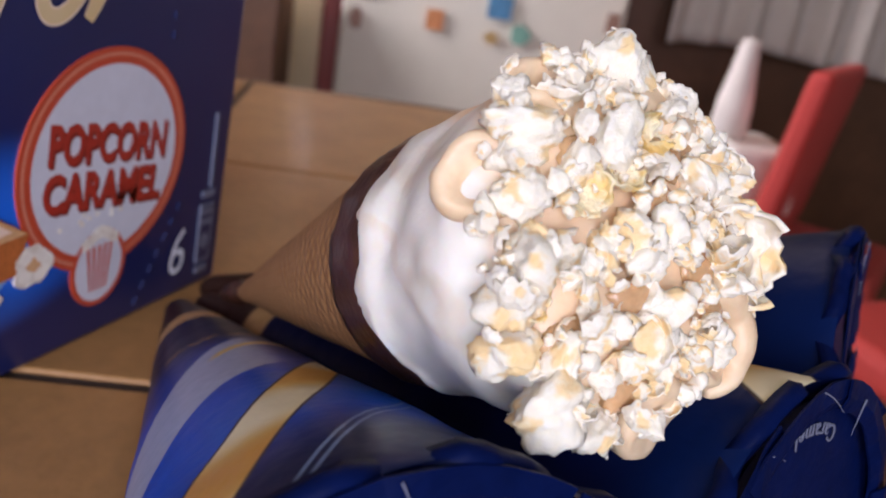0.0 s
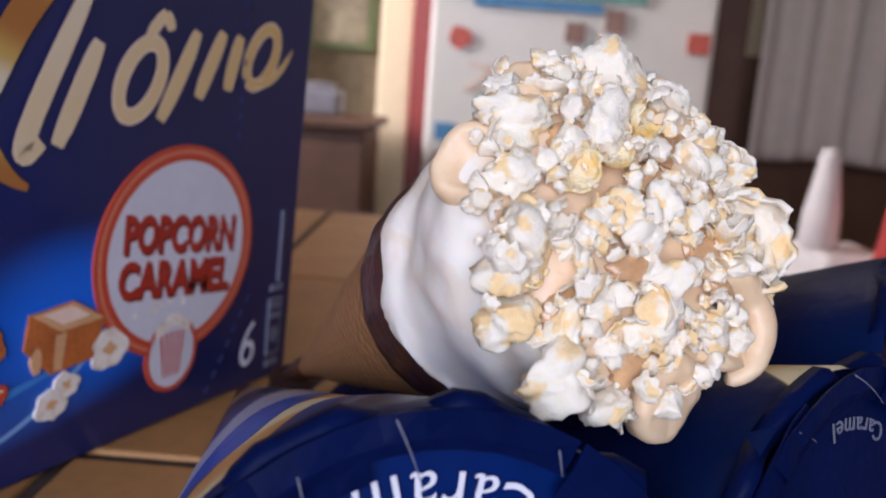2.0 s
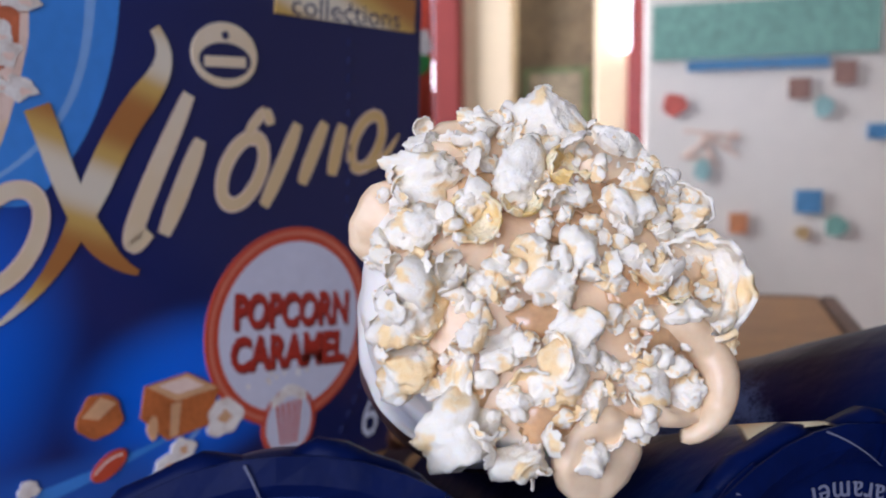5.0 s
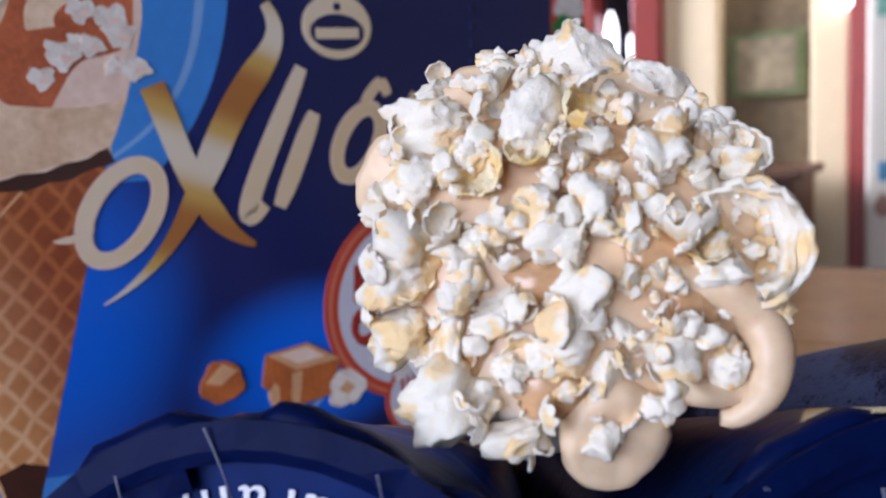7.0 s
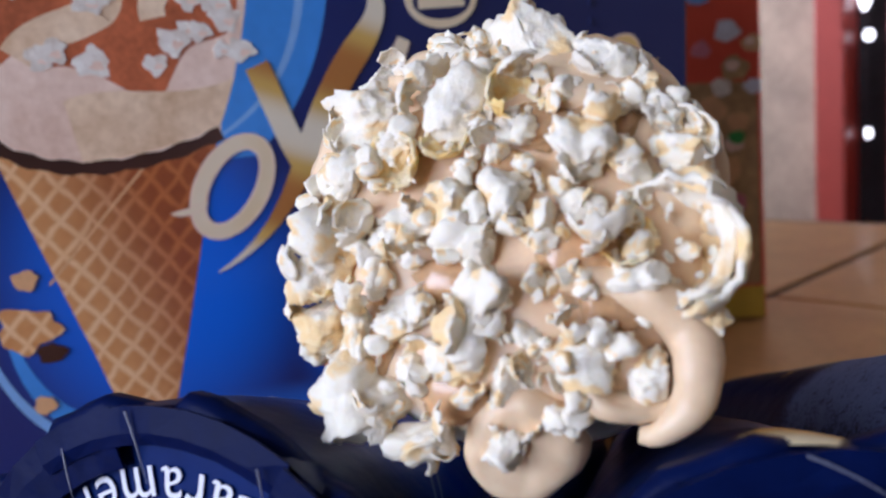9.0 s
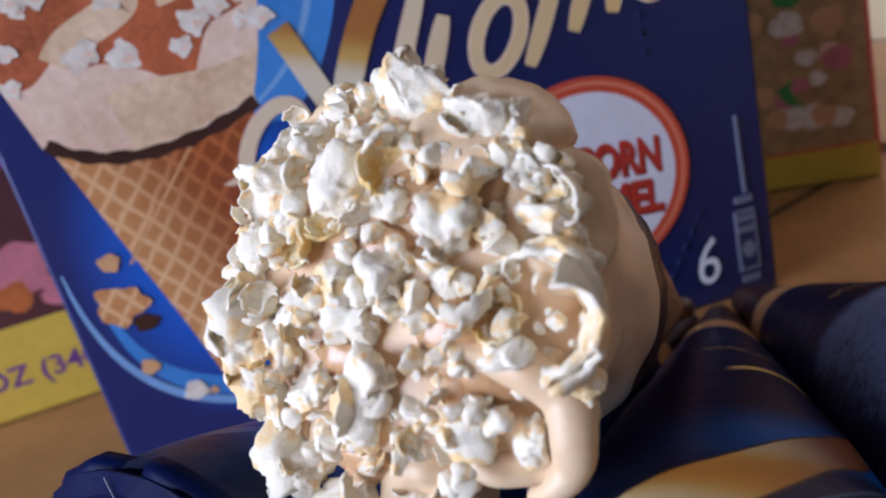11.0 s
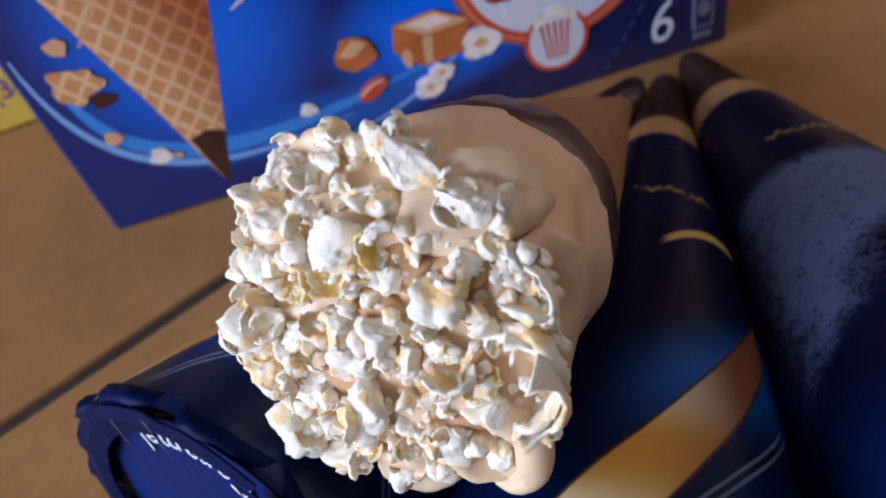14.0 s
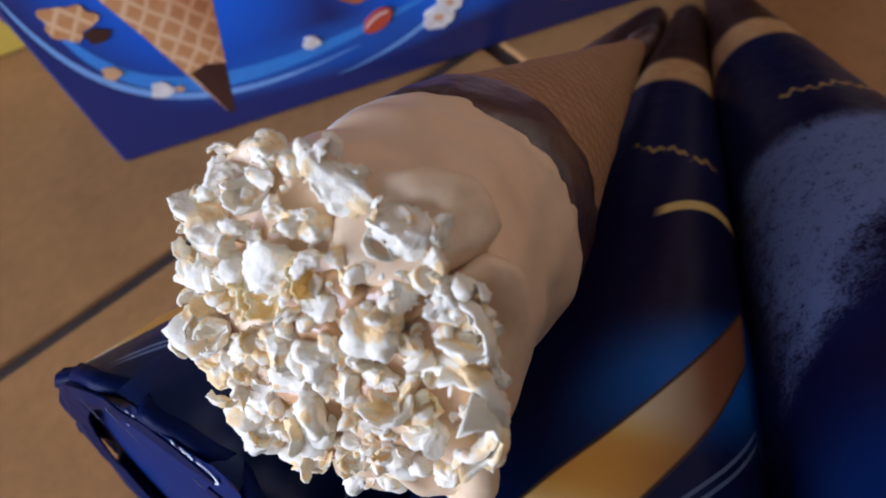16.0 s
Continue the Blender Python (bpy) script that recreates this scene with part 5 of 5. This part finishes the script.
    for v in bm.verts:
        v.co += 0.0005 * noise.noise_vector(v.co * 160)
    part("ice_cream_lip", bm, lobe_mat, c, "rounded curled edge of the ice cream", True)

    # pools of caramel sauce
    for x, y, w, h in ((-0.0135, -0.0138, 0.0075, 0.0095), (-0.0080, 0.0105, 0.0090, 0.0065), (0.0099, -0.0048, 0.0085, 0.0080), (-0.0040, -0.0206, 0.0080, 0.0050), (0.0055, 0.0098, 0.0085, 0.0060), (0.0125, 0.0105, 0.0080, 0.0060), (-0.0045, -0.0080, 0.0070, 0.0050), (0.0140, -0.0105, 0.0080, 0.0055), (0.0015, 0.0045, 0.0075, 0.0050)):
        bm = bmesh.new()
        bmesh.ops.create_uvsphere(bm, u_segments=24, v_segments=14, radius=1)
        for v in bm.verts:
            k = 1 + 0.38 * noise.noise(v.co * 2.2 + Vector((x * 900, 0, 0)))
            px, py = x + v.co.x * k * w / 2, y + v.co.y * k * h / 2
            v.co = Vector((px, py, dome(px, py) + 0.0003 + 0.0011 * v.co.z))
        part("caramel_sauce", bm, sauce_mat, c, "glossy brown caramel sauce", True)

    kernels = [popcorn_mesh(s) for s in range(11, 21)]
    chips = [chip_mesh(s) for s in range(31, 37)]
    shells = [shell_mesh(51), shell_mesh(52, 1.1), shell_mesh(53, 1.5)]
    flakes = [shell_mesh(s_, o_, popcorn_mat) for s_, o_ in ((61, 0.8), (62, 1.0), (63, 0.65), (64, 1.15))]
    white_shells = [shell_mesh(54, 1.6, popcorn_mat), shell_mesh(55, 1.2, popcorn_mat)]
    rnd = random.Random(21)

    def put(name, me, x, y, z, w, h, d, face=None):
        ob = new(name, me)
        ob.parent = c
        spin = Matrix.Rotation(rnd.uniform(0, 6.28), 3, "Z")
        turn = Euler((rnd.uniform(0, 6.28), rnd.uniform(0, 6.28), 0)).to_matrix() if face is None else Euler([radians(q) for q in face]).to_matrix()
        size = Matrix.Diagonal((w / 2, h / 2, d / 2))
        # squash in the plane of the face, so that the lump keeps the width and height that it shows
        ob.matrix_local = Matrix.Translation((x, y, z)) @ (size @ (turn if face is not None else spin @ turn)).to_4x4()
        return ob

    # the large burst kernels: place on the face and size, in millimetres
    LARGE = ((-15.5, 19.8, 8, 6.5), (-15.8, 14.3, 13, 7), (-4.6, 11.6, 8, 9.5), (3.6, 22.5, 7.5, 10.5), (13.3, 18.7, 7.5, 7.5), (10, 6.5, 8, 8),
             (-20.2, -6, 9.5, 11), (-20.4, -12.3, 8, 8), (-3, -15.9, 8, 8.5), (-15.8, -20.9, 12.5, 7), (-6.3, -24.8, 4.5, 9), (2.1, -25.1, 5.6, 6.2), (10.3, -16.3, 7.5, 6),
             (-18.2, 6.2, 7, 6), (-4.8, 0.6, 7.5, 6.5), (2.6, 0.9, 7, 6), (-8.8, -11.8, 6.8, 6))
    MIDDLE = ((-1, -9.8, 6, 7.4), (0.2, 17.8, 6, 4.6), (6.1, -3.4, 4.4, 5), (-19, -1, 10, 6), (-1.2, -4.4, 8, 5.5), (-11.6, -3.6, 5.5, 6), (-8.2, -1.2, 6.2, 4.4), (13.1, 12.2, 5.4, 4.6),
              (9.9, 0.1, 5, 4.4), (2.6, -18.6, 4.8, 5.5), (-8.8, -17.3, 4.2, 4.2), (20.1, 12, 5, 4), (6.2, -8.7, 4.2, 3), (5.7, -15, 3, 4.2), (-2.5, 24, 5, 3.6), (9.2, 14.7, 3.4, 3.4),
              (-14.9, -14.9, 5, 7.5), (14.8, -7.3, 4.4, 4.4), (-7.7, 24.5, 6, 3.8))
    taken = []
    for i, (x, y, w, h) in enumerate(LARGE + MIDDLE):
        x, y, w, h = x / 1000, y / 1000, w / 1000, h / 1000
        d = (w + h) / 2
        taken.append((x, y))
        put("popcorn_piece", kernels[i % len(kernels)], x, y, dome(x, y) + 0.11 * d, w * 1.18, h * 1.18, d * rnd.uniform(0.6, 1.0))
        for _ in range(2 if i < len(LARGE) else 1):
            a, r = rnd.uniform(0, 6.28), rnd.uniform(0.30, 0.48)
            fx, fy, fs = x + r * w * math.cos(a), y + r * h * math.sin(a), d * rnd.uniform(0.38, 0.60)
            put("popcorn_flake", flakes[rnd.randrange(4)], fx, fy, dome(fx, fy) + 0.30 * d, fs * rnd.uniform(0.8, 1.4), fs * rnd.uniform(0.8, 1.4), fs)
    # husks: yellow cups and a big curled one
    for i, (x, y, w, h, rx, ry) in enumerate(((-11.5, 5.9, 7, 7, 10, -20), (15.3, -3.6, 6.5, 7, -10, 10), (3.3, 13.2, 7, 6, 30, 20), (-4.8, 8.2, 6, 5, 20, 30), (-2.9, -14.2, 6, 5, -20, 0), (20.2, -4.5, 12.5, 15, -5, 12), (20.6, 8.2, 10.5, 5, 20, 20), (-19.6, -6, 6.5, 6.5, 0, -30))):
        x, y, w, h = x / 1000, y / 1000, w / 1000, h / 1000
        put("popcorn_husk", white_shells[i - 5] if i in (5, 6) else shells[i % 3], x, y, dome(x, y) + 0.0030, w * 1.08, h * 1.08, (w + h) * 0.5, (rx, ry, 40 * i))
    # pale fleshy curl beside the big husk
    for x, y, w, h in ((23.5, -11.5, 4.5, 4), (21.5, 5.6, 6, 3.0), (17.5, -8.0, 6, 3)):
        x, y = x / 1000, y / 1000
        put("popcorn_piece", kernels[int(abs(x) * 9000) % 10], x, y, dome(x, y) + 0.0026, w / 1000, h / 1000, 0.006)
    rim = put("popcorn_husk_rim", rim_mesh(71), 0.0198, -0.0038, dome(0.0198, -0.0038) + 0.0022, 0.0122, 0.0140, 0.0105, (-8, 14, 0))
    rim["label"] = "thick white curled rim of a burst kernel"
    taken += [(0.0202, -0.0042), (0.0200, 0.0015), (0.0200, -0.0095), (0.0152, -0.0042), (0.0250, -0.0042)]
    # smaller kernels fill the gaps, crumbs lie between
    n = 0
    for _ in range(4000):
        x, y = rnd.uniform(-0.025, 0.025), rnd.uniform(-0.026, 0.025)
        if math.hypot(x / 0.0245, y / 0.0255) > 1 or min(math.hypot(x - a, y - b) for a, b in taken) < 0.0063:
            continue
        taken.append((x, y))
        s = rnd.uniform(0.0032, 0.0054)
        put("popcorn_piece", kernels[n % 10], x, y, dome(x, y) + 0.12 * s, s * rnd.uniform(0.9, 1.3), s * rnd.uniform(0.9, 1.3), s)
        n += 1
    # a strip of small broken pieces clings to the shoulder
    for i in range(13):
        a, r = radians(6 + 4.2 * i), rnd.uniform(0.0215, 0.0250)
        x, y, q = r * math.cos(a), r * math.sin(a), rnd.uniform(0.0026, 0.0046)
        put("popcorn_piece", kernels[i % 10], x, y, dome(x, y) + 0.0012, q * 1.3, q, q)
    # torn thin flakes stand and lie among them
    n = 0
    while n < 24:
        x, y = rnd.uniform(-0.025, 0.025), rnd.uniform(-0.026, 0.025)
        if math.hypot(x / 0.0245, y / 0.0255) > 1:
            continue
        s = rnd.uniform(0.0030, 0.0062)
        put("popcorn_flake", flakes[n % 4], x, y, dome(x, y) + 0.0022 + 0.25 * s, s * rnd.uniform(0.9, 1.5), s * rnd.uniform(0.9, 1.5), s * 1.2)
        n += 1
    n = 0
    while n < 270:
        x, y = rnd.uniform(-0.026, 0.026), rnd.uniform(-0.027, 0.026)
        if math.hypot(x / 0.025, y / 0.026) > 1:
            continue
        s = rnd.choice((0.0010, 0.0013, 0.0016, 0.0021, 0.0028, 0.0034))
        me = chips[n % 6] if n % 3 else flakes[n % 4]
        put("popcorn_crumb", me, x, y, dome(x, y) + 0.0009 + 0.3 * s, s * rnd.uniform(0.8, 1.4), s * rnd.uniform(0.8, 1.4), s)
        n += 1
    return c


unwrapped_cone()


# ---- the far side of the room ----
def red_chair_thing():
    c = thing("chair", ROOM @ Matrix.Translation((1.42, -0.685, 0)) @ Matrix.Rotation(radians(54), 4, "Z"), "red upholstered chair with a straight back", "chair", "red chairs in the room")
    part("seat", box_bm(-0.21, 0.21, -0.21, 0.21, 0.40, 0.46, 0.02, 3), red_chair, c)
    bm = box_bm(-0.035, 0.0, -0.20, 0.20, 0.47, 0.775, 0.012, 3)
    for v in bm.verts:
        v.co.x -= (v.co.z - 0.5) * 0.12
        v.co.y *= 1 - 0.25 * (0.78 - v.co.z)
    part("backrest", bm, red_chair, c)
    for x in (-0.18, 0.18):
        for y in (-0.18, 0.18):
            part("leg", tube([(x, y, 0), (x, y, 0.43)], 0.014), red_paint, c)
    for y in (-0.15, 0.15):
        part("back_post", tube([(-0.016, y, 0.44), (-0.016, y, 0.53)], 0.012), red_paint, c)
    copy_thing(c, ROOM @ Matrix.Translation((0.98, -0.86, 0)) @ Matrix.Rotation(radians(15), 4, "Z"))


red_chair_thing()


def curtain():
    bm = bmesh.new()
    n, rows = 120, []
    for z in (0.715, 0.74, 1.1, 1.7, 2.3):
        row = []
        for i in range(n + 1):
            q = 0.675 + 1.4 * i / n
            fold = 0.022 * math.sin(q * 62) + 0.010 * math.sin(q * 25 + 1)
            row.append(bm.verts.new((FAR - 0.16 + fold, -q, z + 0.012 * math.sin(q * 9) * (z < 0.75))))
        rows.append(row)
    for a, b in zip(rows, rows[1:]):
        for i in range(n):
            bm.faces.new((a[i], a[i + 1], b[i + 1], b[i]))
    ex = bmesh.ops.extrude_face_region(bm, geom=bm.faces[:])
    bmesh.ops.translate(bm, vec=(0.003, 0, 0), verts=[v for v in ex["geom"] if isinstance(v, bmesh.types.BMVert)])
    solid("curtain", bm, cloth_mat, ROOM.copy(), "white pleated curtain hanging above dark panelling", "curtain", smooth=True)


curtain()


def side_cabinet():
    c = thing("side_cabinet", ROOM @ Matrix.Translation((FAR - 0.45, 0.385, 0)), "low dark brown cabinet against the niche", "cabinet")
    part("body", box_bm(0.0, 0.30, -0.13, 0.13, 0.02, 0.735, 0.006), wood_mat, c)
    part("door", box_bm(-0.016, -0.001, -0.13, 0.14, 0.06, 0.70, 0.004), wood_mat, c)
    part("cabinet_top", box_bm(-0.02, 0.31, -0.15, 0.16, 0.736, 0.757, 0.004), wood_mat, c)
    grey = mat("grey_plastic", (0.20, 0.19, 0.19), 0.5, vary=0.2)
    s = thing("radio", ROOM @ Matrix.Translation((FAR - 0.30, 0.42, 0.757)), "small grey appliance on the dark cabinet", "appliance")
    part("body", box_bm(-0.06, 0.06, -0.09, 0.09, 0.0, 0.06, 0.012, 3), grey, s)
    part("top_panel", box_bm(-0.05, 0.05, -0.07, 0.06, 0.06, 0.075, 0.005), grey, s)
    pic = thing("framed_picture", ROOM @ Matrix.Translation((FAR - 0.045, 0.38, 1.02)), "dull green and brown picture in the niche", "picture")
    part("picture_frame", box_bm(-0.012, 0.0, -0.09, 0.09, -0.10, 0.06, 0.003), mat("green_frame", (0.12, 0.15, 0.05), 0.6, vary=0.3), pic)
    part("picture_face", box_bm(-0.015, -0.0125, -0.07, 0.07, -0.085, 0.045, 0.001), mat("picture_ochre", (0.28, 0.22, 0.12), 0.6, vary=0.6, scale=30), pic)


side_cabinet()


def white_stool():
    s = thing("stool", ROOM @ Matrix.Translation((1.42, -0.615, 0)), "white painted stool beside the red chair", "stool")
    part("seat", box_bm(-0.09, 0.09, -0.065, 0.065, 0.52, 0.63, 0.015, 3), cloth_mat, s)
    for x in (-0.07, 0.07):
        for y in (-0.05, 0.05):
            part("leg", tube([(x, y, 0), (x, y, 0.5)], 0.014), cloth_mat, s)
    b = lathe([(0.0, 0.026), (0.008, 0.032), (0.06, 0.030), (0.11, 0.022), (0.155, 0.016), (0.165, 0.012)], 28, caps=True)
    solid("jug", b, cloth_mat, ROOM @ Matrix.Translation((1.42, -0.572, 0.63)), "tall white jug standing on the stool", "jug", smooth=True)


white_stool()

magnet(-0.06, 0.957, 0.055, 0.050, mag["red"], "red heart-shaped magnet on the fridge", 3)
magnet(-0.08, 0.743, 0.050, 0.040, mag["blue"], "blue square magnet on the fridge")
magnet(0.222, 0.743, 0.055, 0.050, mag["blue"], "dark blue square magnet on the fridge")
magnet(0.080, 0.695, 0.040, 0.045, mag["orange"], "orange square magnet on the fridge")
magnet(-0.097, 0.672, 0.030, 0.050, mag["brown"], "brown pendant magnet on the fridge", 5)
magnet(0.212, 0.675, 0.032, 0.030, mag["ochre"], "ochre magnet on the fridge door", 6)
magnet(0.278, 0.690, 0.046, 0.046, mag["green"], "blue and green magnet on the fridge", 7)
magnet(0.197, 0.985, 0.045, 0.045, mag["brown"], "brown square magnet on the fridge")
magnet(0.285, 1.015, 0.045, 0.050, mag["brown"], "reddish square magnet on the fridge")
magnet(0.246, 0.945, 0.040, 0.045, mag["teal"], "pale teal magnet on the fridge", 8)
magnet(0.359, 0.891, 0.055, 0.032, mag["blue"], "small blue magnet on the fridge")
magnet(0.476, 0.980, 0.050, 0.045, mag["red"], "bright red square magnet on the fridge")
magnet(0.484, 0.748, 0.030, 0.045, mag["brown"], "reddish brown magnet on the fridge")


def crayon_drawing():
    bm = bmesh.new()
    for y, z, length, turn in ((0.0, 0.022, 0.12, 8), (0.03, -0.006, 0.085, -38), (-0.02, -0.004, 0.09, 34), (0.035, -0.03, 0.06, 4), (-0.04, 0.008, 0.05, -64), (0.005, -0.018, 0.07, 62)):
        merge(bm, box_bm(-0.003, 0.0, -length / 2, length / 2, -0.0035, 0.0035, 0.001, 1), Matrix.Translation((0, y, z)) @ Matrix.Rotation(radians(turn), 4, "X"))
    solid("drawing", bm, mag["sepia"], ROOM @ Matrix.Translation((FRONT, -0.020, 0.870)), "child's sepia crayon drawing on the fridge", "drawing")


crayon_drawing()
magnet(0.001, 0.813, 0.035, 0.050, mag["teal"], "pale teal crayon scribble on paper", 10, "drawing")
magnet(0.120, 1.115, 0.46, 0.12, mag["green"], "blue and green painted map sheet", 0, "drawing")
magnet(0.110, 1.040, 0.29, 0.022, mag["blue"], "dark blue painted paper strip", 0, "drawing")
